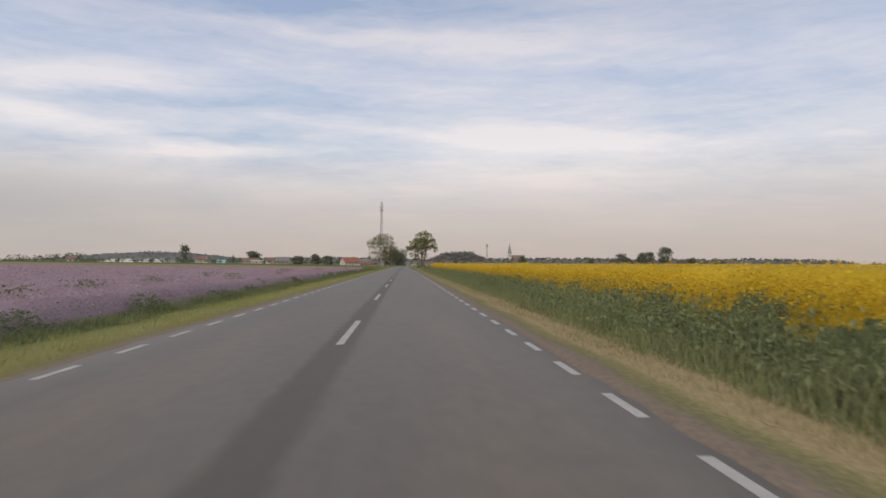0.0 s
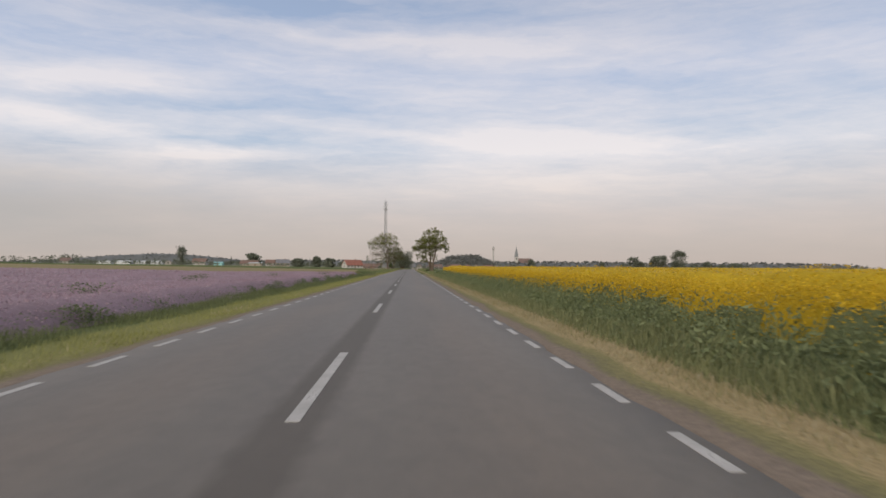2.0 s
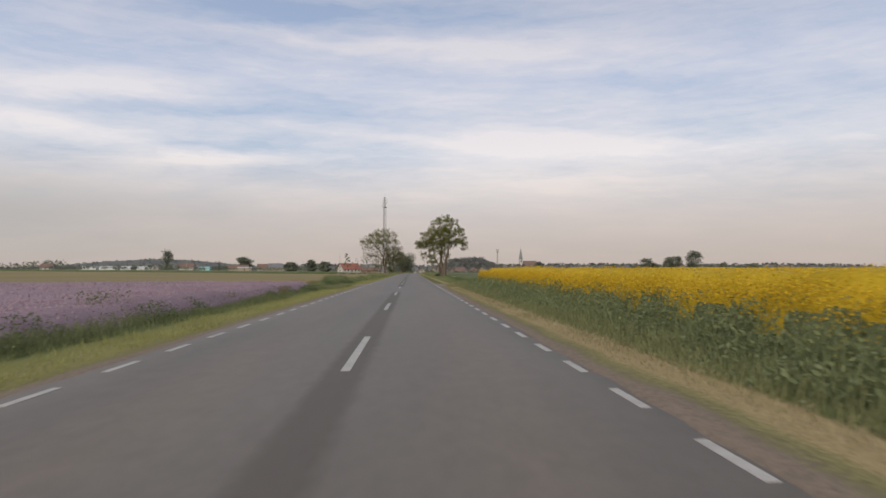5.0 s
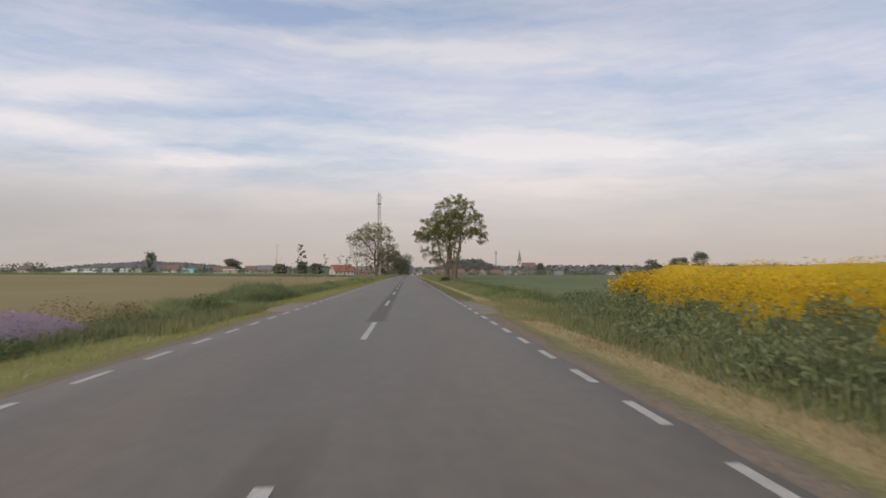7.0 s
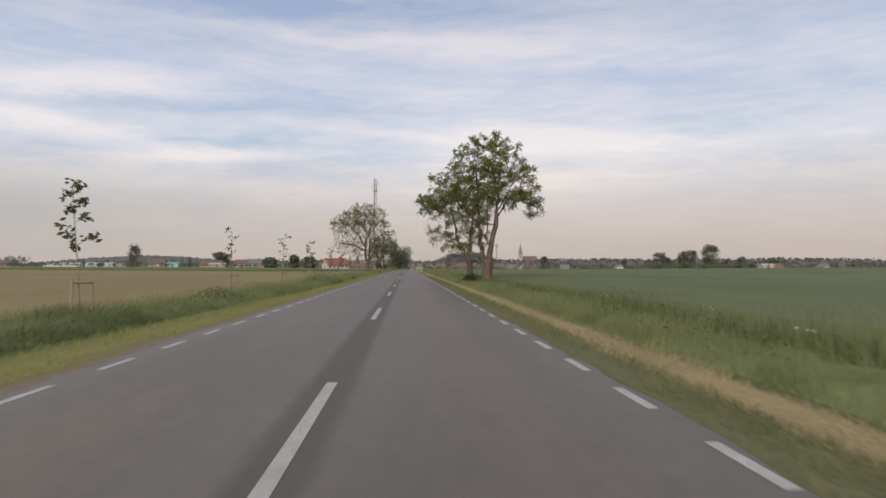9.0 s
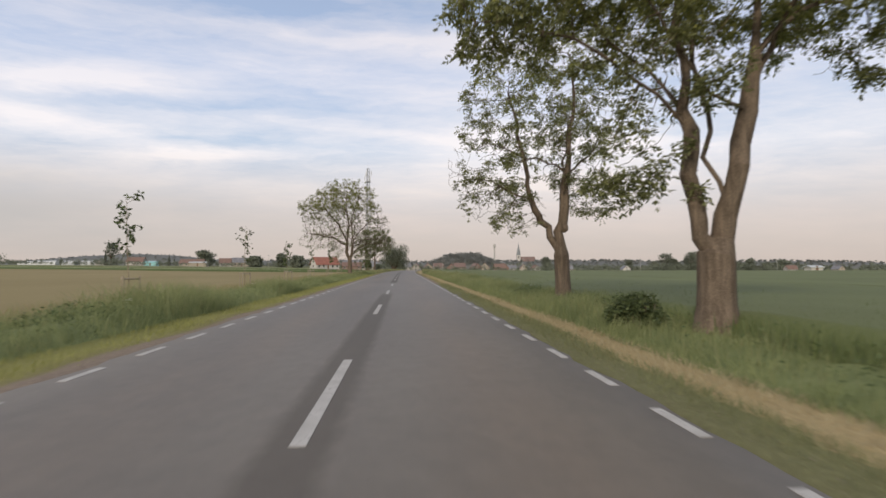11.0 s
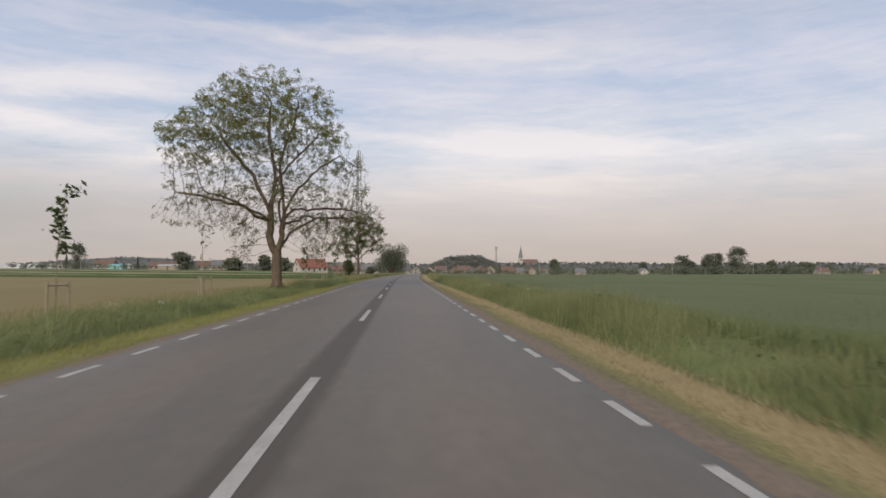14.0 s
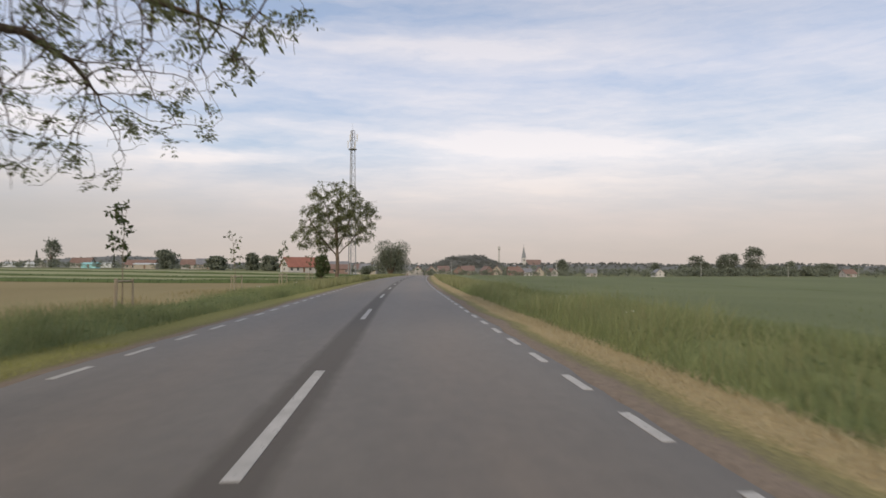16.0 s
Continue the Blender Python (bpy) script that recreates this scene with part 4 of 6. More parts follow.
# old cracks in the surface
def crack(x0, y0, ang, length, w):
    n = max(4, int(length / 0.12))
    a, p, L, R = ang, np.array([x0, y0]), [], []
    for q in range(n + 1):
        d = np.array([math.cos(a), math.sin(a)])
        s = np.array([-d[1], d[0]]) * w * (0.35 + rng.uniform(0, 0.65)) * math.sin(math.pi * (q + 0.3) / (n + 0.6))
        L.append((*(p + s), 0.003))
        R.append((*(p - s), 0.003))
        p = p + d * 0.12
        a = ang + rng.normal(0, 0.5)
    m_ = n + 1
    F = np.stack([np.arange(n), np.arange(n) + m_, np.arange(1, n + 1) + m_, np.arange(1, n + 1)], 1)
    piece("crack", mesh_of("crack", L + R, F[:, ::-1], M["tar"]), road, "dark crack in the asphalt")


for a in ((-3.0, 246.3, 0.25, 1.3, 0.022), (-2.4, 262.0, 0.1, 1.0, 0.01), (-2.9, 247.1, 1.2, 0.9, 0.01), (-2.2, 268.0, 0.05, 1.6, 0.012)):
    crack(*a)


# ---- trees ----
def grow(limbs, points, step, reach, kill, limit=5000, rounds=260):
    """Branches that grow from the given limbs towards the points. Returns nodes and each one's parent."""
    nodes, parent = [], []
    for pts, start in limbs:
        last = start
        for q in pts:
            nodes.append(np.array(q, float))
            parent.append(last)
            last = len(nodes) - 1
    pts = np.array(points, float)
    N = np.array(nodes)
    d = np.linalg.norm(pts[:, None] - N[None], axis=2)
    near, dist = d.argmin(1), d.min(1)
    nodes, alive, kids = list(N), np.ones(len(pts), bool), {}
    for _ in range(rounds):
        use = alive & (dist < reach)
        if not use.any() or len(nodes) > limit:
            break
        idx = np.flatnonzero(use)
        v = pts[idx] - np.array(nodes)[near[idx]]
        v /= np.linalg.norm(v, axis=1)[:, None] + 1e-9
        acc = {}
        for k, q in zip(near[idx], v):
            acc[k] = acc.get(k, 0) + q
        full = [k for k in acc if kids.get(k, 0) >= 3]
        if full:
            alive[idx[np.isin(near[idx], full)]] = False
            for k in full:
                del acc[k]
        for k in acc:
            kids[k] = kids.get(k, 0) + 1
        fresh = []
        for k, q in acc.items():
            l = np.linalg.norm(q)
            if l < 1e-6:
                continue
            q = q / l + rng.normal(0, 0.12, 3)
            fresh.append(nodes[k] + step * q / np.linalg.norm(q))
            parent.append(k)
        if not fresh:
            continue
        base = len(nodes)
        nodes += fresh
        fr = np.array(fresh)
        live = np.flatnonzero(alive)
        dd = np.linalg.norm(pts[live][:, None] - fr[None], axis=2)
        j = dd.argmin(1)
        m_ = dd[np.arange(len(live)), j]
        better = m_ < dist[live]
        near[live[better]] = base + j[better]
        dist[live[better]] = m_[better]
        alive[dist < kill] = False
    return np.array(nodes), np.array(parent)


def thickness(parent, tip, power, foot):
    """Radius of each node, by the number of twigs that it feeds, and that number."""
    n = len(parent)
    twigs = np.zeros(n)
    for i in range(n - 1, -1, -1):
        if twigs[i] == 0:
            twigs[i] = 1
        if parent[i] >= 0:
            twigs[parent[i]] += twigs[i]
    return np.maximum(foot * (twigs / twigs[0]) ** (1 / power), tip), twigs


def tubes(P, parent, r, least=0.0):
    """Tapered tubes along the branches: six-sided where thick, three-sided where thin."""
    Vs, Fs, off = [], [], 0
    child = np.flatnonzero((parent >= 0) & (r >= least))
    lead = {}
    for c in child:
        k = parent[c]
        if k not in lead or r[c] > r[lead[k]]:
            lead[k] = c
    main = np.zeros(len(P), bool)
    main[list(lead.values())] = True
    way = np.zeros_like(P)
    way[child] = P[child] - P[parent[child]]
    way /= np.linalg.norm(way, axis=1)[:, None] + 1e-9
    bent = way.copy()
    for k, c in lead.items():
        bent[k] += way[c]
    bent /= np.linalg.norm(bent, axis=1)[:, None] + 1e-9

    def across(t):
        u = np.cross(t, [[0.83, 0.47, 0.30]])
        u /= np.linalg.norm(u, axis=1)[:, None] + 1e-9
        return u, np.cross(t, u)

    for sides, sel in ((8, child[r[child] > 0.05]), (3, child[r[child] <= 0.05])):
        if not len(sel):
            continue
        a, b = P[parent[sel]], P[sel]
        joined = main[sel] & (r[sel] > 0.4 * r[parent[sel]])
        ua, va = across(np.where(joined[:, None], bent[parent[sel]], way[sel]))
        ub, vb = across(bent[sel])
        ra = np.where(joined, r[parent[sel]], np.minimum(r[parent[sel]], r[sel] * 1.25 + 0.02))
        ang = np.arange(sides) * 2 * math.pi / sides
        cs, sn = np.cos(ang)[None, :, None], np.sin(ang)[None, :, None]
        A = a[:, None] + (ua[:, None] * cs + va[:, None] * sn) * ra[:, None, None]
        B = b[:, None] + (ub[:, None] * cs + vb[:, None] * sn) * r[sel][:, None, None]
        V = np.concatenate([A, B], 1).reshape(-1, 3)
        i = (np.arange(len(sel)) * 2 * sides)[:, None] + off
        for k in range(sides):
            q = (k + 1) % sides
            Fs.append(np.concatenate([i + k, i + q, i + sides + q, i + sides + k], 1))
        Vs.append(V)
        off += len(V)
    return np.concatenate(Vs), np.concatenate(Fs)


def ellipsoids(n, blobs):
    """Points in a few ellipsoids (x, y, z, rx, ry, rz, share), thicker towards their skin."""
    out = []
    w = np.array([b[6] for b in blobs], float)
    for b, k in zip(blobs, (n * w / w.sum()).astype(int)):
        q = rng.standard_normal((k, 3))
        q /= np.linalg.norm(q, axis=1)[:, None]
        out.append(np.array(b[:3]) + q * np.array(b[3:6]) * (rng.uniform(0.03, 1, (k, 1)) ** 0.45))
    return np.concatenate(out)


def sprays(P, twigs, per, thin, size, droop, keep=None):
    """Leaves: drooping feathered fronds, each of seven pointed leaflets, on the thin branches."""
    sel = np.flatnonzero(twigs <= thin)
    if keep is not None:
        sel = sel[keep(P[sel])]
    root = np.repeat(P[sel], per, 0)
    n = len(root)
    way = rng.standard_normal((n, 3))
    way[:, 2] = way[:, 2] * 0.6 + 0.15 - droop
    way[:, 0] -= 0.35
    way /= np.linalg.norm(way, axis=1)[:, None]
    side = np.cross(way, rng.normal(0, 0.35, (n, 3)) + np.array([0, 0, 1.0]))
    side /= np.linalg.norm(side, axis=1)[:, None] + 1e-9
    long = size * 2.1 * rng.uniform(0.7, 1.3, n)[:, None]
    quads = []
    for t, s in ((0.35, 1), (0.35, -1), (0.6, 1), (0.6, -1), (0.85, 1), (0.85, -1), (0.9, 0)):
        c = root + way * long * t - np.array([0, 0, 0.45]) * long * t * t
        out = side * s * 0.85 + way * (0.5 if s else 1.0) + rng.normal(0, 0.18, (n, 3))
        out[:, 2] -= 0.25
        out /= np.linalg.norm(out, axis=1)[:, None]
        wide = np.cross(out, rng.normal(0, 0.5, (n, 3)) + np.array([0, 0, 1.0]))
        wide /= np.linalg.norm(wide, axis=1)[:, None] + 1e-9
        l = size * rng.uniform(0.65, 1.15, n)[:, None]
        quads.append(np.stack([c, c + out * l * 0.5 + wide * l * 0.23, c + out * l, c + out * l * 0.5 - wide * l * 0.23], 1))
    V = np.concatenate(quads).reshape(-1, 3)
    return V, np.arange(len(V)).reshape(-1, 4)


def tufted(q, low=0.05):
    """Share of the shoots that bear leaves: full in some clumps of the crown, nearly none between them."""
    x, y, z = q[:, 0], q[:, 1], q[:, 2]
    s = np.sin(2.3 * x + 1.3 * np.sin(2.9 * z)) + np.sin(2.5 * y + 1.7 * np.sin(2.1 * x)) + np.sin(3.1 * z + 1.1 * np.sin(2.3 * y))
    return np.clip(0.45 + 0.42 * s, low, 1.0)


def flare(P, r, trunk):
    """Root flare at the foot."""
    low = P[:, 2] < 0.9
    r[low] *= 1 + 0.45 * (1 - np.clip(P[low, 2] / 0.9, 0, 1)) ** 2
    return r


def tree(name, at, limbs, points, trunk, leaf, label, step=0.32, reach=2.6, kill=0.55, tip=0.008, per=3, size=0.13, thin=6, droop=0.3, keep=None, limit=5000, fresh=None, bark="bark", power=1.9):
    P, parent = grow(limbs, points, step, reach, kill, limit)
    r, twigs = thickness(parent, tip, power, trunk)
    r = flare(P, np.maximum(r, tip), trunk)
    root = new(name)
    root.location = at
    V, F = tubes(P, parent, r)
    piece("trunk", mesh_of("trunk", V, F, M[bark], smooth=True), root)
    V, F = sprays(P, twigs, per, thin, size, droop, keep)
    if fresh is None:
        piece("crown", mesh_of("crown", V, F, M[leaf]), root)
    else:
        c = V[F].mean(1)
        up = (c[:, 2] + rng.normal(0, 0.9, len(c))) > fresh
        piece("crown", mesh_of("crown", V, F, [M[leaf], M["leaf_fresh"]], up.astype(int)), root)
    return tagged(root, label, "tree")


def line(a, b, n, bow=(0, 0, 0)):
    a, b, w = np.array(a, float), np.array(b, float), np.array(bow, float)
    return [tuple(a + (b - a) * t + w * math.sin(math.pi * t)) for t in np.linspace(0, 1, n + 1)[1:]]


# the great ash-like tree on the west side, its leaves still thin
z0 = -0.14
limbs = [([(0, 0, -0.3), (0, 0, 0.3)] + line((0, 0, 0.3), (-0.02, 0, 2.55), 6), -1)]


def limb(*knots, bow=(0, 0, 0)):
    """A limb through the knots, sprung from the nearest node so far."""
    have = np.array([q for pts, _ in limbs for q in pts])
    start = int(np.linalg.norm(have - np.array(knots[0]), axis=1).argmin())
    pts, last = [], tuple(have[start])
    for q in knots[1:]:
        n = max(2, int(math.dist(last, q) / 0.42))
        side = rng.normal(0, 0.10, 3)
        seg = line(last, q, n, tuple(np.array(bow) + side))
        pts += [tuple(np.array(p) + rng.normal(0, 0.025, 3)) for p in seg[:-1]] + seg[-1:]
        last = q
    limbs.append((pts, start))


limb((0, 0, 2.5), (-0.55, 0.1, 3.7), (-0.45, 0.1, 5.2), (-0.2, 0.2, 7.8), (-0.65, 0.3, 10.4), (-0.5, 0.2, 12.8))
limb((0, 0, 2.5), (0.3, -0.1, 4.0), (0.5, -0.2, 5.3), (0.2, -0.3, 8.2), (0.9, -0.4, 10.6), (1.3, -0.4, 12.2))
limb((0, 0, 2.6), (0.9, 0.2, 4.0), (2.6, 0.7, 5.0), (4.6, 1.3, 5.0), (6.3, 1.9, 4.5), bow=(0, 0, 0.05))
limb((-0.5, 0.1, 4.5), (-1.4, -0.2, 5.0), (-3.1, -0.5, 5.8), (-5.0, -0.8, 6.35), (-6.3, -0.9, 6.5), bow=(0, 0.06, 0.05))
limb((-0.45, 0.1, 5.2), (-1.5, 0.5, 7.2), (-2.5, 1.0, 8.6), (-3.6, 1.5, 9.9), (-4.4, 1.9, 11.2))
limb((0.5, -0.2, 5.3), (1.5, -0.6, 6.9), (2.5, -1.0, 7.8), (4.3, -1.4, 8.9), bow=(0.08, 0, -0.08))
limb((0.5, -0.2, 4.8), (1.9, 0.8, 5.5), (3.7, 1.8, 5.7), (5.7, 2.8, 5.4), bow=(0, 0, 0.1))
limb((-0.4, 0.2, 5.0), (-0.8, 1.6, 6.3), (-0.6, 3.2, 7.2), (-0.9, 5.0, 8.0))
limb((0.4, -0.1, 4.6), (0.5, -1.8, 5.9), (0.9, -3.4, 6.9), (1.0, -5.0, 7.4))
limb((0.3, 0, 4.4), (1.2, 1.8, 4.9), (2.0, 3.6, 5.2), (2.6, 5.2, 4.9), bow=(0, 0, 0.1))
limb((-0.5, 0.1, 4.8), (-2.0, -1.6, 5.6), (-3.6, -3.2, 6.2))
limb((-0.2, 0.2, 7.4), (0.9, 1.4, 9.2), (2.2, 2.2, 10.8))
pts = ellipsoids(12500, [(-6.0, 0.5, 10.4, 2.2, 3.0, 2.2, 0.9), (-1.0, 0, 8.7, 6.5, 6.6, 5.6, 6), (-0.6, 0, 11.9, 4.9, 4.9, 3.3, 2.6), (-3.6, -0.4, 5.4, 4.3, 4.2, 2.0, 1.5), (2.6, 0.6, 5.6, 3.8, 4.6, 2.2, 1.2),
                        (5.0, 1.9, 5.2, 2.4, 2.6, 1.4, 1.2), (2.2, 4.4, 4.6, 3.2, 3.2, 1.9, 1.1), (-2.4, 0, 3.4, 0.9, 2.4, 1.9, 0.5), (2.6, 0.6, 3.1, 0.9, 2.6, 1.7, 0.5), (4.9, 1.2, 7.8, 1.4, 2.2, 1.7, 0.8)])
pts = pts[(pts[:, 2] > np.where(pts[:, 0] < -3.2, 4.1, np.where(pts[:, 0] > 3.4, 3.6, 1.9))) & ~((np.hypot(pts[:, 0], pts[:, 1]) < 1.2) & (pts[:, 2] < 4.6))]
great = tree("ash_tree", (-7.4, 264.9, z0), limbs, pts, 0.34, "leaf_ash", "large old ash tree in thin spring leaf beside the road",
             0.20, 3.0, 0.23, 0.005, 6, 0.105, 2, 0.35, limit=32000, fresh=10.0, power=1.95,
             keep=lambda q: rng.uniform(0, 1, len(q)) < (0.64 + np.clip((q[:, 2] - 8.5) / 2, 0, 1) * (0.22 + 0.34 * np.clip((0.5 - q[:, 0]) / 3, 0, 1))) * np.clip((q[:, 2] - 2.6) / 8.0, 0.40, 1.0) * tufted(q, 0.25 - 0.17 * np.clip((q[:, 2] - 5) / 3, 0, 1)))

# the pair on the east side: a forked veteran and a slimmer, once pollarded one behind it
limbs = [([(0, 0, -0.3), (0, 0, 0.3)] + line((0, 0, 0.3), (0, 0, 1.6), 4), -1)]
limb((0, 0, 1.6), (-0.34, 0, 2.3), (-0.56, 0, 3.2), (-0.62, 0.1, 4.5), (-0.75, 0.1, 6.0), (-0.75, 0.2, 8.2), (-0.9, 0.2, 9.8))
limb((0, 0, 1.6), (0.2, 0, 2.4), (0.46, -0.1, 3.8), (0.7, -0.1, 5.0), (0.85, -0.1, 6.4), (1.0, -0.2, 8.2), (1.05, -0.2, 9.6))
limb((0.7, -0.1, 5.0), (1.35, 0.1, 6.1), (2.3, 0.2, 6.8), (3.4, 0.3, 7.0), (4.0, 0.3, 6.4))
limb((0.5, -0.1, 4.4), (-0.3, -0.4, 4.7), (-1.3, -0.9, 5.6), (-2.2, -1.2, 6.6))
limb((0.2, 0, 2.6), (-0.1, 0.3, 3.6), (0.1, 0.7, 5.0), (0.3, 1.4, 6.8), (0.4, 1.9, 8.2))
limb((-0.62, 0.1, 4.5), (-1.6, 0.3, 5.6), (-2.6, 0.5, 6.9))
limb((-0.60, 0.1, 4.1), (-1.9, -0.1, 5.2), (-3.5, -0.2, 5.9), (-4.8, -0.3, 6.0), bow=(0, 0, 0.12))
limb((0.66, -0.1, 5.6), (1.6, -0.9, 7.2), (2.6, -1.3, 8.2))
pts = ellipsoids(3600, [(0.2, 0, 8.2, 3.6, 3.5, 2.5, 5), (2.7, 0.1, 6.9, 1.9, 2.2, 1.4, 1.6), (-2.0, 0, 6.8, 2.0, 2.4, 1.9, 1.3), (0.1, 0, 10.2, 2.6, 2.5, 1.5, 1.5), (-1.9, -0.4, 3.1, 0.85, 0.8, 0.7, 0.5), (-4.2, -0.2, 6.2, 1.3, 1.6, 1.0, 0.8), (-3.0, -0.1, 7.4, 1.6, 2.0, 1.4, 0.8),
                        (-1.0, -0.6, 5.0, 1.2, 1.4, 1.0, 0.5), (3.6, 0, 5.7, 0.9, 1.2, 0.7, 0.3), (-0.6, -0.3, 3.6, 0.4, 0.4, 0.9, 0.12)])
pts = pts[pts[:, 2] > 2.3]
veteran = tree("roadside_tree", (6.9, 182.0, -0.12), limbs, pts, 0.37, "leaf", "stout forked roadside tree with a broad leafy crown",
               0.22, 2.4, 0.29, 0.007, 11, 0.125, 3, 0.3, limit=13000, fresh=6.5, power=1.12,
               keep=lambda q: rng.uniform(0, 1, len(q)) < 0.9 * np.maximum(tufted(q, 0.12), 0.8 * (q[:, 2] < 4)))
limbs = [([(0, 0, -0.3), (0, 0, 0.3)] + line((0, 0, 0.3), (-0.1, 0, 2.2), 5), -1)]
limb((-0.1, 0, 2.2), (-0.02, 0, 3.0), (0.06, 0.05, 3.9), (0.15, 0, 4.9), (0.3, 0.1, 6.6), (0.45, 0.1, 8.2), (0.3, 0, 9.4))
limb((-0.1, 0, 2.0), (-0.5, 0.05, 2.5), (-0.85, 0.1, 3.1), (-1.05, 0.1, 3.5), (-1.3, 0.2, 4.8), (-1.7, 0.3, 6.4), (-2.0, 0.3, 7.8))
limb((-1.05, 0.1, 3.5), (-1.8, -0.3, 4.0), (-2.8, -0.6, 4.5), (-3.7, -0.8, 4.5))
limb((0.15, 0, 4.8), (-0.6, -0.2, 5.2), (-1.5, -0.5, 5.3), (-2.8, -0.7, 5.8))
limb((0.15, 0, 4.8), (0.75, 0.1, 5.4), (1.5, 0.3, 6.4), (2.1, 0.4, 7.4))
limb((0.1, 0, 4.2), (0.3, 1.0, 5.2), (0.6, 2.2, 6.2))
limb((0.05, 0, 4.0), (-0.3, -1.1, 5.2), (-0.4, -2.2, 6.2))
pts = ellipsoids(3000, [(-0.8, 0, 7.3, 3.4, 3.2, 2.7, 5), (-2.6, 0, 4.9, 2.0, 2.3, 1.8, 2), (1.2, 0, 6.4, 1.7, 2.2, 1.6, 0.8), (-0.2, 0, 9.1, 2.2, 2.1, 1.2, 1.1), (-2.1, 0.2, 3.7, 1.7, 2.0, 1.2, 1.1), (0.9, 0.8, 4.6, 1.3, 1.6, 1.2, 0.6), (1.4, 0.3, 3.6, 0.8, 0.9, 0.5, 0.3)])
pts = pts[(pts[:, 2] > 2.2) & ~((np.hypot(pts[:, 0], pts[:, 1]) < 0.7) & (pts[:, 2] < 4.4))]
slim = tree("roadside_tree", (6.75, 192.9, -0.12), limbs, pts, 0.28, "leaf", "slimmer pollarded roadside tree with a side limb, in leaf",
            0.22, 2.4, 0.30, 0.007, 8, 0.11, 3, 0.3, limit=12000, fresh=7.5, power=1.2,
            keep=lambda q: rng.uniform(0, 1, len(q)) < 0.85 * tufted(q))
bm = bmesh.new()
bmesh.ops.create_icosphere(bm, subdivisions=3, radius=0.165)
for v in bm.verts:
    v.co *= 1 + 0.16 * noise.noise(v.co * 9)
bmesh.ops.transform(bm, verts=bm.verts, matrix=Matrix.Translation((0.03, -0.03, 2.85)) @ Matrix.Diagonal((1, 1, 1.15, 1)))
part("burr", bm, M["bark"], slim, "swollen knob of an old pollard cut")

# the smaller tree further on, with a dark bush at its foot
limbs = [([(0, 0, -0.3), (0, 0, 0.4)] + line((0, 0, 0.4), (0.05, 0, 3.2), 7, (0.05, 0, 0)), -1)]
limb((0.05, 0, 3.2), (-0.2, 0, 6.0), (0.1, 0.1, 8.6), (-0.3, 0, 11.2))
limb((0.05, 0, 3.2), (0.7, 0.2, 5.2), (1.6, 0.4, 7.8), (2.3, 0.5, 10.2))
limb((0.05, 0, 2.8), (-1.1, -0.3, 4.4), (-2.5, -0.5, 6.2), (-3.4, -0.6, 7.8))
limb((0.05, 0, 3.0), (1.4, -0.4, 4.4), (2.9, -0.6, 5.8), (4.0, -0.6, 7.0))
limb((-0.1, 0, 4.4), (-0.3, 1.3, 5.6), (-0.5, 2.8, 7.6))
limb((-0.1, 0, 4.0), (0.2, -1.3, 5.2), (0.3, -2.8, 7.4))
limb((-0.2, 0, 6.0), (-1.2, 0.2, 7.8), (-1.9, 0.3, 9.8))
pts = ellipsoids(1500, [(-0.1, 0, 8.0, 4.1, 4.2, 4.2, 5), (-2.4, 0, 5.4, 2.9, 3.0, 1.9, 1.3), (2.2, 0, 6.6, 2.9, 3.0, 2.4, 1.3), (3.3, 0, 8.4, 1.9, 2.0, 1.7, 0.8)])
pts = pts[pts[:, 2] > 3.0]
tree("roadside_tree", (-6.7, 331.0, -0.14), limbs, pts, 0.22, "leaf_ash", "medium roadside tree with an upright trunk, in leaf",
     0.30, 3.0, 0.46, 0.010, 11, 0.19, 3, 0.3, limit=5000, keep=lambda q: rng.uniform(0, 1, len(q)) < 0.88 * tufted(q, 0.15))


def shrub(name, at, rx, ry_, h, n, leaf, size, label, category="bush"):
    """A bush: a few stems and a crown of small leaves, uneven in outline."""
    root = new(name)
    root.location = at
    bm = bmesh.new()
    for q in range(7):
        a = q * 0.9 + 0.3
        rod(bm, (0.1 * math.cos(a), 0.1 * math.sin(a), -0.2), (0.55 * rx * math.cos(a), 0.55 * ry_ * math.sin(a), h * 0.7), 0.03 * h, 0.008 * h, 5)
    part("stem", bm, M["bark"], root)
    blobs = [(rng.normal(0, 0.38) * rx, rng.normal(0, 0.38) * ry_, h * rng.uniform(0.3, 0.78), 0.55 * rx, 0.55 * ry_, 0.27 * h, 1) for _ in range(11)]
    p = ellipsoids(n, blobs)
    p = p[p[:, 2] > 0.02]
    V, F = tufts(p[:, 0], p[:, 1], p[:, 2], rng.uniform(0.7, 1.4, len(p)) * size, 0.7, 0.55)
    piece("crown", mesh_of("crown", V, F, M[leaf]), root)
    return tagged(root, label, category)


shrub("elder_bush", (5.8, 183.2, -0.14), 0.62, 0.60, 0.86, 3600, "leaf_dark", 0.09, "low dark green bush at the foot of a roadside tree")
shrub("dark_bush", (-8.4, 330.0, -0.14), 0.75, 0.75, 3.2, 2000, "leaf_dark", 0.30, "tall dark bush beside a roadside tree")
shrub("road_thicket", (-5.0, 560.0, -1.8), 9.6, 8.0, 17.6, 9000, "leaf_hazed", 0.75, "rounded group of trees standing close to the road")
shrub("road_thicket", (-11.5, 480.0, -1.0), 3.0, 4.0, 3.6, 3000, "leaf_hazed", 0.5, "low dark thicket close to the road")


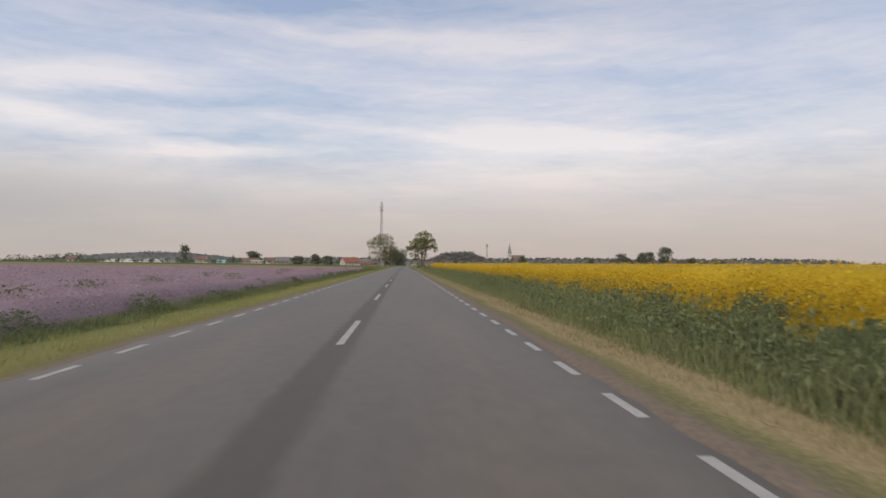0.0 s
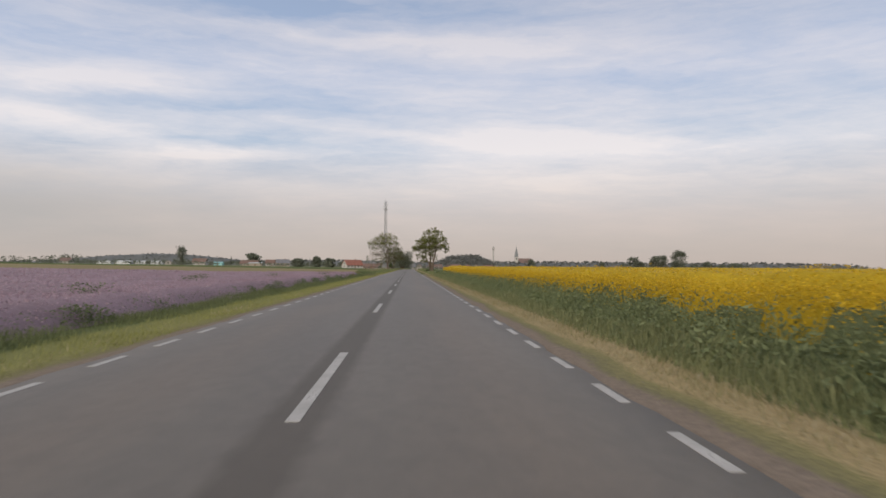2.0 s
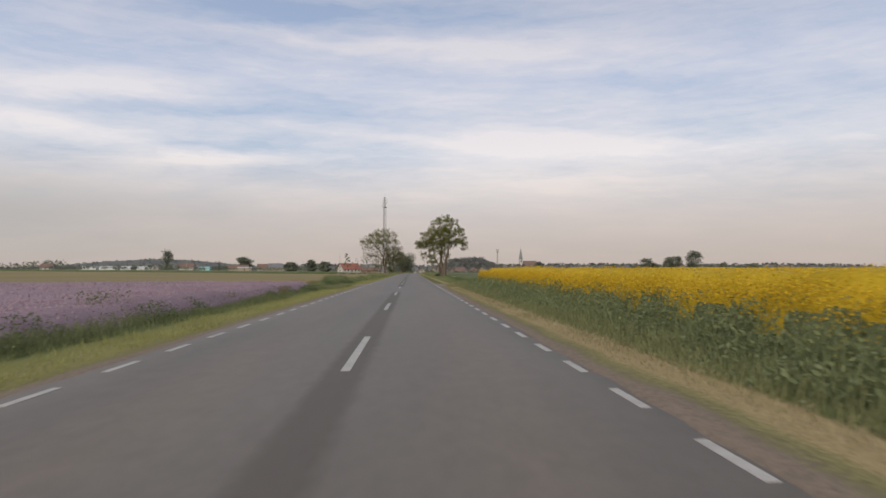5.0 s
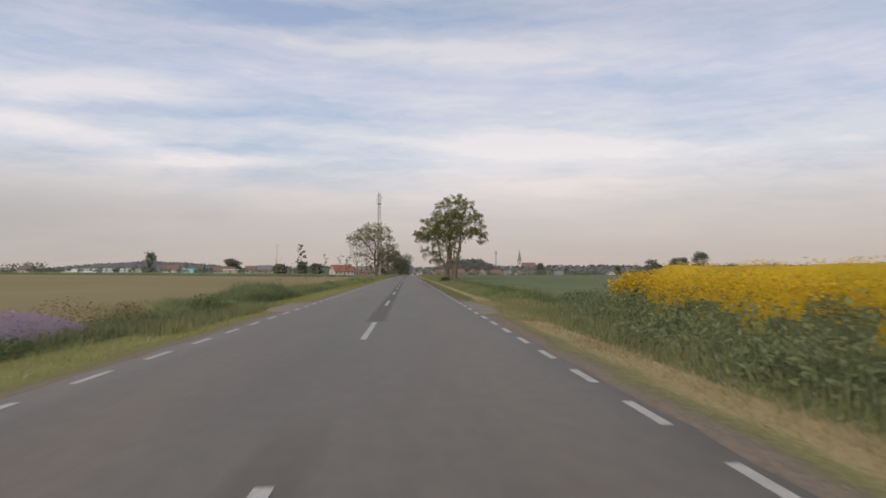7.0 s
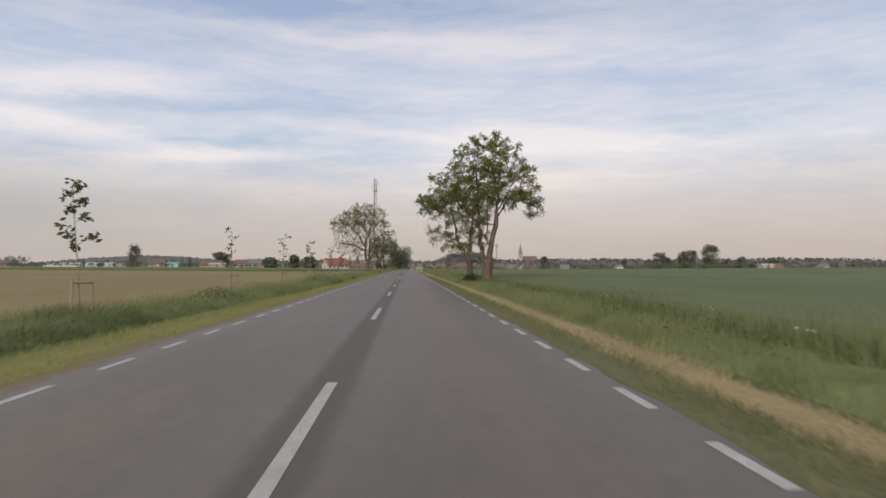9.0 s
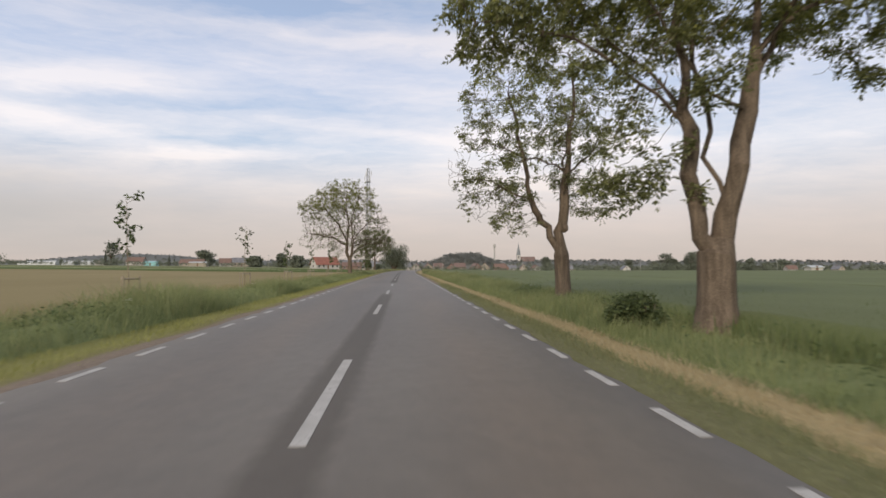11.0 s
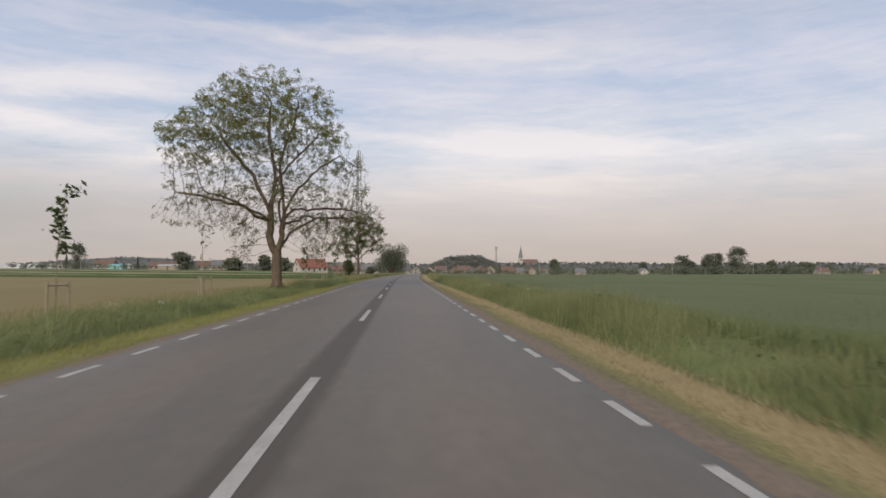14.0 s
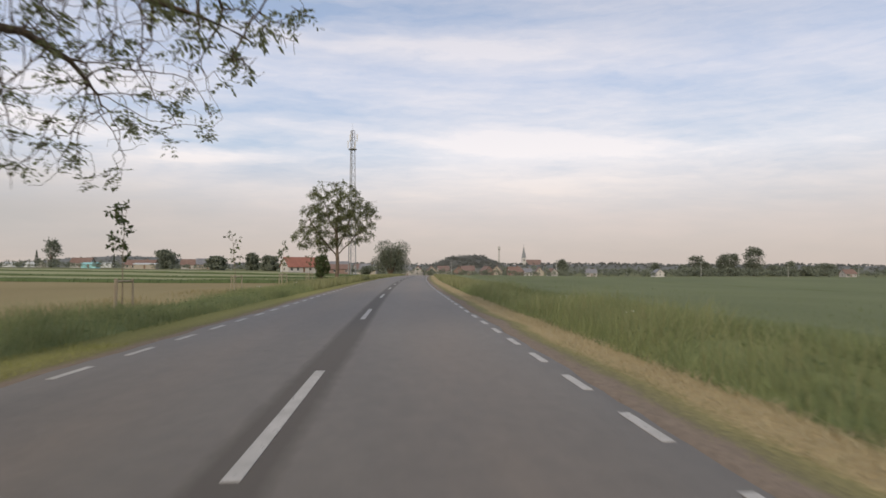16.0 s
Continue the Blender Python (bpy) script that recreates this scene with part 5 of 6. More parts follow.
# ---- staked saplings along the west verge ----
def sapling(y, h, seed, lean, leaves):
    root = new("sapling")
    root.location = (-7.5, y, -0.14)
    r2 = np.random.default_rng(seed)
    bm = bmesh.new()
    pts = [Vector((lean * (t ** 2) + 0.03 * math.sin(7 * t), 0.02 * math.cos(9 * t), h * t)) for t in np.linspace(0, 1, 7)]
    for i in range(6):
        rod(bm, pts[i], pts[i + 1], 0.022 * (1 - i * 0.13), 0.022 * (1 - (i + 1) * 0.13), 6)
    ends = []
    for q in range(9):
        t = 0.50 + 0.5 * q / 9
        p = Vector((lean * t * t, 0, h * t))
        a = r2.uniform(0, 6.28)
        e = p + Vector((math.cos(a) * 0.38, math.sin(a) * 0.38, r2.uniform(0.05, 0.35))) * r2.uniform(0.5, 1.1)
        rod(bm, p, e, 0.008, 0.004, 4)
        ends += [(p + (e - p) * f) for f in (0.55, 0.8, 1.0)]
    part("trunk", bm, M["bark_young"], root)
    c = np.repeat(np.array(ends + [pts[6], pts[5]]), leaves, 0)
    c = c + r2.normal(0, 0.07, c.shape)
    V, F = tufts(c[:, 0], c[:, 1], c[:, 2], r2.uniform(0.11, 0.24, len(c)), 0.8, 0.5)
    if leaves:
        piece("crown", mesh_of("crown", V, F, M["leaf_dark"]), root, "sparse dark leaves")
    for q in range(3):
        a = q * 2.094 + 0.5
        bm = bmesh.new()
        rod(bm, (0.32 * math.cos(a), 0.32 * math.sin(a), -0.2), (0.30 * math.cos(a), 0.30 * math.sin(a), 1.12), 0.032, 0.03, 7)
        part("stake", bm, M["post"], root, "round wooden stake")
        b = a + 2.094
        bm = bmesh.new()
        rod(bm, (0.31 * math.cos(a), 0.31 * math.sin(a), 1.04), (0.31 * math.cos(b), 0.31 * math.sin(b), 1.04), 0.026, 0.026, 6)
        part("crossbar", bm, M["post"], root, "wooden bar between stakes")
    return tagged(root, "young staked tree with few leaves in the verge grass", "sapling", "saplings along the road")


for i, (y, h) in enumerate(((142.2, 3.3), (152.0, 3.6), (165.4, 3.2), (177.1, 3.5), (189.3, 3.5), (202.7, 3.4), (214.7, 3.0), (225.6, 3.1), (238.7, 3.4), (250.0, 3.2),
                            (277.8, 3.4), (290.5, 3.2), (302.7, 3.3), (315.0, 3.0))):
    sapling(y, h, 20 + i, (0.12, -0.2, 0.05, 0.25, -0.1)[i % 5], (0, 6, 2, 2, 5, 4, 5, 3, 7, 1, 7, 3, 5, 3)[i])

# ---- lattice mast behind the trees ----
mast = new("radio_mast")
mast.location = (-16.3, 468.0, -1.0)
H = 50.0
corner = [(1.0 * math.cos(a), 1.0 * math.sin(a)) for a in (0.4, 0.4 + 2.094, 0.4 + 4.189)]
for cx, cy in corner:
    bm = bmesh.new()
    rod(bm, (cx * 1.5, cy * 1.5, -0.3), (cx * 0.75, cy * 0.75, H), 0.17, 0.12, 8)
    part("leg", bm, M["steel"], mast)


def on_leg(c, z):
    f = 1.5 - 0.75 * z / H
    return (c[0] * f, c[1] * f, z)


for lev in range(22):
    za, zb = lev * H / 22, (lev + 1) * H / 22
    bm = bmesh.new()
    for q in range(3):
        a, b = corner[q], corner[(q + 1) % 3]
        rod(bm, on_leg(a, za), on_leg(b, zb), 0.05, 0.05, 5)
        rod(bm, on_leg(a, zb), on_leg(b, zb), 0.045, 0.045, 5)
    part("brace", bm, M["steel"], mast)
for q in range(6):
    a = q * 1.047 + 0.2
    zc = (47.6, 45.2)[q % 2]
    bm = bmesh.new()
    slab(bm, -0.2, 0.2, -0.11, 0.11, -1.25, 1.25, 0.04)
    bmesh.ops.transform(bm, verts=bm.verts, matrix=Matrix.Translation((1.55 * math.cos(a), 1.55 * math.sin(a), zc)) @ Matrix.Rotation(a, 4, "Z"))
    part("antenna", bm, M["panel"], mast, "pale antenna panel")
bm = bmesh.new()
rod(bm, (0, 0, H - 2.5), (0, 0, H + 2.6), 0.05, 0.03, 6)
part("lightning_rod", bm, M["steel"], mast)
bm = bmesh.new()
rod(bm, (0, 0, 43.4), (0, 0, 43.6), 1.5, 1.5, 12)
part("platform", bm, M["steel"], mast)
tagged(mast, "tall grey lattice radio mast with antenna panels", "radio mast")


# ---- houses, barns, church ----
def house(name, at, turn, w, d, h, rise, wall, roof, label, windows=3, chimney=True, category="house", door=True):
    """A gabled building, ridge along its local x; walls, tiled roof with eaves, windows, door, chimney."""
    root = new(name)
    root.matrix_basis = pose(*at, 0, 0, turn)
    V = [(-w / 2, -d / 2, -1.5), (w / 2, -d / 2, -1.5), (w / 2, d / 2, -1.5), (-w / 2, d / 2, -1.5),
         (-w / 2, -d / 2, h), (w / 2, -d / 2, h), (w / 2, d / 2, h), (-w / 2, d / 2, h), (-w / 2, 0, h + rise), (w / 2, 0, h + rise)]
    F = [[0, 1, 5, 4], [1, 2, 6, 9, 5], [2, 3, 7, 6], [3, 0, 4, 8, 7], [3, 2, 1, 0]]
    piece("wall", mesh_of("wall", V, F, M[wall]), root)
    e, t = 0.5, 0.22
    drop = rise * e / (d / 2)
    for s in (-1, 1):
        V = [(-w / 2 - e, 0, h + rise + 0.05), (w / 2 + e, 0, h + rise + 0.05), (w / 2 + e, s * (d / 2 + e), h - drop + 0.05), (-w / 2 - e, s * (d / 2 + e), h - drop + 0.05)]
        V += [(x, y, z + t) for x, y, z in V]
        F = [[0, 1, 2, 3], [7, 6, 5, 4], [0, 4, 5, 1], [1, 5, 6, 2], [2, 6, 7, 3], [3, 7, 4, 0]]
        piece("roof", mesh_of("roof", V, F, M[roof]), root)
    if windows:
        bm = bmesh.new()
        slab(bm, -0.55, 0.55, -0.06, 0.06, -0.65, 0.65)
        wm = bpy.data.meshes.new("window")
        bm.to_mesh(wm)
        bm.free()
        wm.materials.append(M["glass"])
        bm = bmesh.new()
        for a in ((-0.68, 0.68, 0.65, 0.76), (-0.68, 0.68, -0.78, -0.65), (-0.68, -0.55, -0.65, 0.65), (0.55, 0.68, -0.65, 0.65), (-0.04, 0.04, -0.65, 0.65)):
            slab(bm, a[0], a[1], -0.09, 0.09, a[2], a[3])
        fm = bpy.data.meshes.new("window_frame")
        bm.to_mesh(fm)
        bm.free()
        fm.materials.append(M["plaster"])
        for i in range(windows):
            x = -w / 2 + (i + 0.5) * w / windows
            for s in (-1, 1):
                if door and s < 0 and i == windows // 2:
                    continue
                o = piece("window", wm, root)
                o.location = (x, s * d / 2, h * 0.55)
                q = piece("window_frame", fm, o)
        for s in (-1, 1):
            for zz in ((h * 0.55,) if rise < 2.2 else (h * 0.55, h + rise * 0.35)):
                o = piece("window", wm, root)
                o.matrix_basis = pose(s * w / 2, 0, zz, 0, 0, 90)
                piece("window_frame", fm, o)
    if door:
        bm = bmesh.new()
        slab(bm, -0.5, 0.5, -d / 2 - 0.07, -d / 2 + 0.05, 0.0, 2.1)
        part("door", bm, M["door"], root)
    if chimney:
        bm = bmesh.new()
        slab(bm, w * 0.18, w * 0.18 + 0.7, -0.35, 0.35, h + rise * 0.6, h + rise + 0.9)
        slab(bm, w * 0.18 - 0.08, w * 0.18 + 0.78, -0.43, 0.43, h + rise + 0.9, h + rise + 1.02)
        part("chimney", bm, M["brick"], root)
    return tagged(root, label, category)


def gz(x, y):
    return float(ground_z(x, y))


# the white barn with the red roof, and its neighbours
house("farmhouse", (-47.5, 551, gz(-47.5, 551)), 35, 15.5, 9, 2.7, 4.2, "plaster", "tile_red", "white farmhouse with a steep red tiled roof", 5, True)
house("barn", (-35, 600, gz(-35, 600)), 5, 13, 8, 2.4, 2.4, "brick", "tile_brown", "long brick barn with a brown tiled roof", 4, False, "barn")
HOMES = (
    (-137, 700, 20, 14, 9, 3.4, 3.8, "cream", "slate"), (-157, 640, 0, 17, 8, 2.2, 2.8, "cream", "tile_brown"),
    (-150, 705, 10, 12, 8, 3.0, 3.6, "plaster", "tile_brown"),
    (-40, 660, 0, 12, 9, 3.2, 3.8, "plaster", "slate"), (-28, 700, 20, 11, 9, 3.4, 3.6, "plaster", "tile"), (-20, 640, -10, 10, 8, 3.2, 3.4, "cream", "slate"),
    (4, 800, 15, 10, 9, 5.0, 4.2, "plaster", "slate"), (14, 770, -8, 11, 9, 4.2, 3.8, "plaster", "tile_brown"), (26, 790, 5, 12, 9, 4.4, 4.0, "cream", "tile"),
    (38, 815, 12, 12, 9, 5.2, 4.0, "plaster", "tile"), (50, 790, -6, 13, 9, 4.4, 4.2, "brick", "tile"), (62, 830, 4, 14, 10, 5.4, 4.4, "cream", "tile"),
    (76, 800, 16, 13, 9, 4.6, 4.4, "brick", "tile"), (90, 830, -12, 14, 10, 5.4, 4.4, "cream", "tile"), (101, 800, 8, 13, 9, 4.4, 4.2, "brick", "tile_brown"),
    (114, 850, 0, 14, 9, 5.2, 4.2, "brick", "tile"), (128, 880, 10, 12, 9, 4.2, 3.8, "plaster", "slate"), (146, 900, -5, 14, 9, 4.4, 4.6, "cream", "tile"),
    (165, 920, 14, 12, 9, 4.0, 4.0, "plaster", "tile_brown"), (190, 860, -8, 12, 9, 3.6, 3.8, "plaster", "slate"),
    (246, 830, 0, 12, 9, 3.4, 3.6, "plaster", "slate"), 
    (430, 820, 0, 13, 9, 3.4, 3.8, "plaster", "tile_brown"), (500, 840, 8, 13, 9, 3.4, 3.8, "cream", "slate"), (-232, 720, 0, 14, 9, 3.2, 3.6, "plaster", "tile_brown"),
    (-420, 800, 4, 14, 9, 3.4, 3.8, "plaster", "tile"), (-280, 760, 0, 12, 8, 2.6, 1.6, "plaster", "slate"))
COLOUR = {"plaster": "white", "hazed_plaster": "haze-greyed white", "cream": "cream", "brick": "brick", "tile": "red tiled", "tile_brown": "brown tiled", "slate": "grey"}
for i, (x, y, a, w, d, h, ri, wl, rf) in enumerate(HOMES):
    a += 90 if y > 750 and i % 5 in (0, 2, 3) else 0
    w = w * 0.86 if y > 750 else w
    # most far white walls take the plaster greyed in place of haze
    wl = "hazed_plaster" if y > 750 and wl == "plaster" and i % 4 else wl
    house("village_house", (x, y, gz(x, y) + 0.2), a, w, d, h, ri, wl, rf, f"{COLOUR[wl]} village house with a {COLOUR[rf]} gabled roof", max(2, int(w / 3.4)), wl != "plaster" or h > 4)
house("turquoise_shed", (-187, 640, gz(-187, 640) + 0.2), 0, 8.5, 6, 2.2, 0.8, "turq", "turq", "low turquoise metal shed among trees", 0, False, "shed")
house("long_shed", (-146, 620, gz(-146, 620) + 0.2), 0, 12, 6, 2.4, 0.6, "cream", "film", "long cream shed with a pale roof", 0, False, "shed")
house("white_shed", (157, 393, gz(157, 393)), 0, 4.6, 4, 1.5, 0.5, "plaster", "film", "low white shed at the far edge of the wheat field", 0, False, "shed")


def greenhouse(at, w, d, h):
    root = new("greenhouse")
    root.location = at
    a = np.linspace(0, math.pi, 11)
    V = [(s * w / 2, -d / 2 * math.cos(q), h * math.sin(q) ** 0.8) for s in (-1, 1) for q in a]
    F = [[i, i + 1, i + 12, i + 11] for i in range(10)] + [list(range(11))[::-1], list(range(11, 22))]
    piece("cover", mesh_of("cover", V, F, M["film"]), root)
    for k in range(6):
        bm = bmesh.new()
        x = -w / 2 + k * w / 5
        for i in range(10):
            rod(bm, (x, V[i][1] * 1.01, V[i][2] * 1.01), (x, V[i + 1][1] * 1.01, V[i + 1][2] * 1.01), 0.05, 0.05, 4)
        part("hoop", bm, M["steel"], root)
    return tagged(root, "long greenhouse under pale plastic film", "greenhouse", "greenhouses beyond the fields")


for x, y, w in ((-394, 842, 19), (-349, 796, 18), (-330, 800, 12), (-309, 796, 14), (-262, 823, 12)):
    greenhouse((x, y, gz(x, y)), w, 8, 4.6)

church = new("church")
church.matrix_basis = Matrix.LocRotScale((355, 2023, -6.0), None, (1.75, 1.75, 1.85))
bm = bmesh.new()
slab(bm, -3.2, 3.2, -3.2, 3.2, -1, 23, 0.1)
part("tower", bm, M["plaster"], church)
bm = bmesh.new()
r = bmesh.ops.create_cone(bm, cap_ends=True, segments=8, radius1=3.9, radius2=0.12, depth=19)
bmesh.ops.transform(bm, verts=bm.verts, matrix=Matrix.Translation((0, 0, 32.5)))
part("spire", bm, M["copper"], church)
bm = bmesh.new()
rod(bm, (0, 0, 42), (0, 0, 45), 0.12)
rod(bm, (-0.8, 0, 43.8), (0.8, 0, 43.8), 0.12)
part("cross", bm, M["steel"], church)
for s in (-1, 1):
    V = [(3.2, 0, 20), (29, 0, 20), (29, s * 8, 11), (3.2, s * 8, 11)]
    V += [(x, y, z + 0.4) for x, y, z in V]
    piece("roof", mesh_of("roof", V, [[0, 1, 2, 3], [7, 6, 5, 4], [0, 4, 5, 1], [1, 5, 6, 2], [2, 6, 7, 3], [3, 7, 4, 0]], M["tile"]), church)
V = [(3.2, -7.4, -1), (28.5, -7.4, -1), (28.5, 7.4, -1), (3.2, 7.4, -1), (3.2, -7.4, 11.5), (28.5, -7.4, 11.5), (28.5, 7.4, 11.5), (3.2, 7.4, 11.5), (3.2, 0, 19.8), (28.5, 0, 19.8)]
piece("nave", mesh_of("nave", V, [[0, 1, 5, 4], [1, 2, 6, 9, 5], [2, 3, 7, 6], [3, 0, 4, 8, 7]], M["brick"]), church)
for k in range(4):
    bm = bmesh.new()
    slab(bm, 6.5 + k * 6, 8.0 + k * 6, -7.5, -7.3, 3, 9)
    part("window", bm, M["glass"], church)
for zz in (10, 18):
    bm = bmesh.new()
    slab(bm, -0.8, 0.8, -3.3, -3.1, zz, zz + 3)
    part("belfry_window", bm, M["glass"], church)
tagged(church, "village church with a pointed grey-green spire", "church")

stack = new("water_tower")
stack.matrix_basis = Matrix.LocRotScale((255, 1854, -6.0), None, (1.3, 1.3, 1.45))
bm = bmesh.new()
rod(bm, (0, 0, -1), (0, 0, 41), 1.9, 1.4, 14)
part("shaft", bm, M["concrete"], stack)
bm = bmesh.new()
rod(bm, (0, 0, 41), (0, 0, 42.5), 1.5, 2.6, 14)
rod(bm, (0, 0, 42.5), (0, 0, 47.5), 2.6, 2.5, 14)
rod(bm, (0, 0, 47.5), (0, 0, 48.6), 2.5, 0.4, 14)
part("tank", bm, M["concrete"], stack)
tagged(stack, "slender concrete tower with a thicker head", "tower")


def pole(x, y, h=8.5):
    root = new("utility_pole")
    root.location = (x, y, gz(x, y))
    bm = bmesh.new()
    rod(bm, (0, 0, -0.5), (0, 0, h), 0.13, 0.09, 8)
    part("shaft", bm, M["concrete"], root)
    bm = bmesh.new()
    slab(bm, -0.9, 0.9, -0.06, 0.06, h - 0.5, h - 0.36)
    part("crossarm", bm, M["steel"], root)
    for s in (-0.8, 0, 0.8):
        bm = bmesh.new()
        rod(bm, (s, 0, h - 0.36), (s, 0, h - 0.12), 0.05, 0.04, 6)
        part("insulator", bm, M["panel"], root)
    return tagged(root, "grey concrete utility pole at the field edge", "utility pole", "poles along the field edge")


for x, y in ((78, 560), (168, 590), (232, 610), (300, 640), (30, 620), (-14, 600), (10, 690), (-190, 600), (-90, 590)):
    pole(x, y)

# ---- woods, hedges, far trees ----
def crowns(name, trees, size, mat, label, category="woods", flat=0.7):
    """Far trees in mass: each a ragged crown of leaf clumps. trees: (x, y, z, width, height, count)."""
    P, S = [], []
    for x, y, z, w, h, n in trees:
        k = max(3, int(n / 14))
        b = [(rng.normal(0, 0.24) * w, rng.normal(0, 0.24) * w, h * rng.uniform(0.25, 0.82), 0.30 * w, 0.30 * w, 0.20 * h, 1) for _ in range(k)]
        q = ellipsoids(n, b)
        q[:, 2] = np.maximum(q[:, 2], 0.1)
        P.append(q + np.array([x, y, z]))
        S.append(rng.uniform(0.6, 1.4, len(q)) * size * (h / 10) ** 0.6)
    P, S = np.concatenate(P), np.concatenate(S)
    V, F = tufts(P[:, 0], P[:, 1], P[:, 2], S, flat, 0.8)
    return tagged(new(name, mesh_of(name, V, F, M[mat])), label, category, kind="stuff")


def belt(n, x0, x1, y0, y1, h0, h1, lift=0.0):
    out = []
    for x, y in zip(rng.uniform(x0, x1, n), rng.uniform(y0, y1, n)):
        h = rng.uniform(h0, h1)
        out.append((x, y, gz(x, y) + lift, h * rng.uniform(0.8, 1.3), h, 70))
    return out


crowns("hedge_west", belt(60, -560, -300, 780, 900, 4, 8) + belt(16, -560, -455, 885, 905, 11, 15) + belt(60, -330, -120, 760, 860, 3, 7) + belt(50, -120, -20, 740, 860, 4, 9), 1.6, "leaf_hazed", "dark hedges and trees behind the west fields")
crowns("front_hedge", belt(150, -340, -62, 596, 632, 2.0, 4.6) + belt(40, -60, -22, 600, 640, 2, 4.5), 1.0, "leaf_hazed", "low hedge along the far edge of the west fields")
crowns("gardens", belt(40, -30, 130, 850, 960, 5, 11) + belt(34, 120, 260, 900, 1000, 6, 13) + belt(60, 4, 150, 745, 790, 4, 8) + belt(24, -40, 0, 690, 760, 4, 8), 1.4, "leaf_hazed", "garden trees between the village houses")
crowns("hedge_east", belt(70, 230, 420, 905, 990, 7, 12) + belt(110, 400, 900, 830, 990, 7, 12) + belt(34, 335, 520, 968, 985, 8, 13) + belt(70, 150, 700, 770, 800, 2.5, 5), 1.8, "leaf_hazed", "belt of trees beyond the wheat field")


def far_tree(x, y, w, h, n, leaf, size, label, trunk=True):
    root = new("field_tree")
    root.location = (x, y, gz(x, y))
    bm = bmesh.new()
    rod(bm, (0, 0, -0.5), (0, 0, h * 0.45), 0.028 * h, 0.015 * h, 7)
    for q in range(5):
        a = q * 1.26
        rod(bm, (0, 0, h * 0.25), (0.25 * w * math.cos(a), 0.25 * w * math.sin(a), h * 0.65), 0.012 * h, 0.004 * h, 5)
    part("trunk", bm, M["bark"], root)
    b = []
    for _ in range(64):
        f = rng.uniform(0.03, 0.90)
        wide = 0.5 * w * math.sin(math.pi * min(1, f * 0.80 + 0.19)) ** 0.5 * 0.72
        a = rng.uniform(0, 6.283)
        b.append((wide * math.cos(a) * rng.uniform(0.2, 1), wide * math.sin(a) * rng.uniform(0.2, 1), h * f, 0.17 * w, 0.17 * w, 0.14 * h, 1))
    p = ellipsoids(n, b)
    V, F = tufts(p[:, 0], p[:, 1], p[:, 2], rng.uniform(0.6, 1.4, len(p)) * size, 0.7, 0.7)
    piece("crown", mesh_of("crown", V, F, M[leaf]), root)
    return tagged(root, label, "tree")


for x, y, w, h, n, lf, lab in (
        (-251, 714, 15, 21, 480, "leaf", "single airy tree at the edge of the fields"), (-176, 728, 18, 14.5, 1500, "leaf_dark", "round dark tree beside the farm sheds"),
        (-91, 640, 8, 11, 900, "leaf_dark", "narrow dark tree in a garden"),
        (-75, 610, 11, 9, 900, "leaf_dark", "low dark tree near the farmhouse"), (-105, 615, 12, 8, 900, "leaf", "low tree near the farmhouse"),
        (309, 985, 13, 15, 900, "leaf_hazed", "round tree beyond the wheat"), (344, 985, 15, 13, 900, "leaf_hazed", "low tree beyond the wheat"),
        (358, 980, 18, 23, 1500, "leaf_hazed", "pointed dense tree beyond the wheat"), (374, 990, 20, 16, 1300, "leaf_hazed", "low broad tree beyond the wheat"),
        (395, 985, 16, 25, 1500, "leaf_hazed", "tall broad tree beyond the wheat"), (410, 990, 16, 26, 1500, "leaf_hazed", "tall airy tree beyond the wheat"),
        (437, 989, 22, 33, 2600, "leaf_hazed", "tall dense poplar group beyond the wheat"), (465, 990, 22, 13, 1100, "leaf_hazed", "low bushy tree beyond the wheat"),
        (481, 985, 15, 17, 1100, "leaf_hazed", "rounded tree in the belt beyond the wheat"), (503, 985, 22, 12, 1100, "leaf_hazed", "low spreading tree in the belt beyond the wheat"),
        (530, 990, 26, 15, 1300, "leaf_hazed", "spreading tree in the belt beyond the wheat"), (198, 1000, 16, 20, 1400, "leaf_dark", "dark tree near the church")):
    # all take the leaf colour with haze in it, whatever lf says
    far_tree(x, y, w * (1.5 if x > 200 and h > 15 else 1.3), h * (1.1 if x > 200 else 1.0), int(n * 2.2), "leaf_hazed", 1.5, lab)


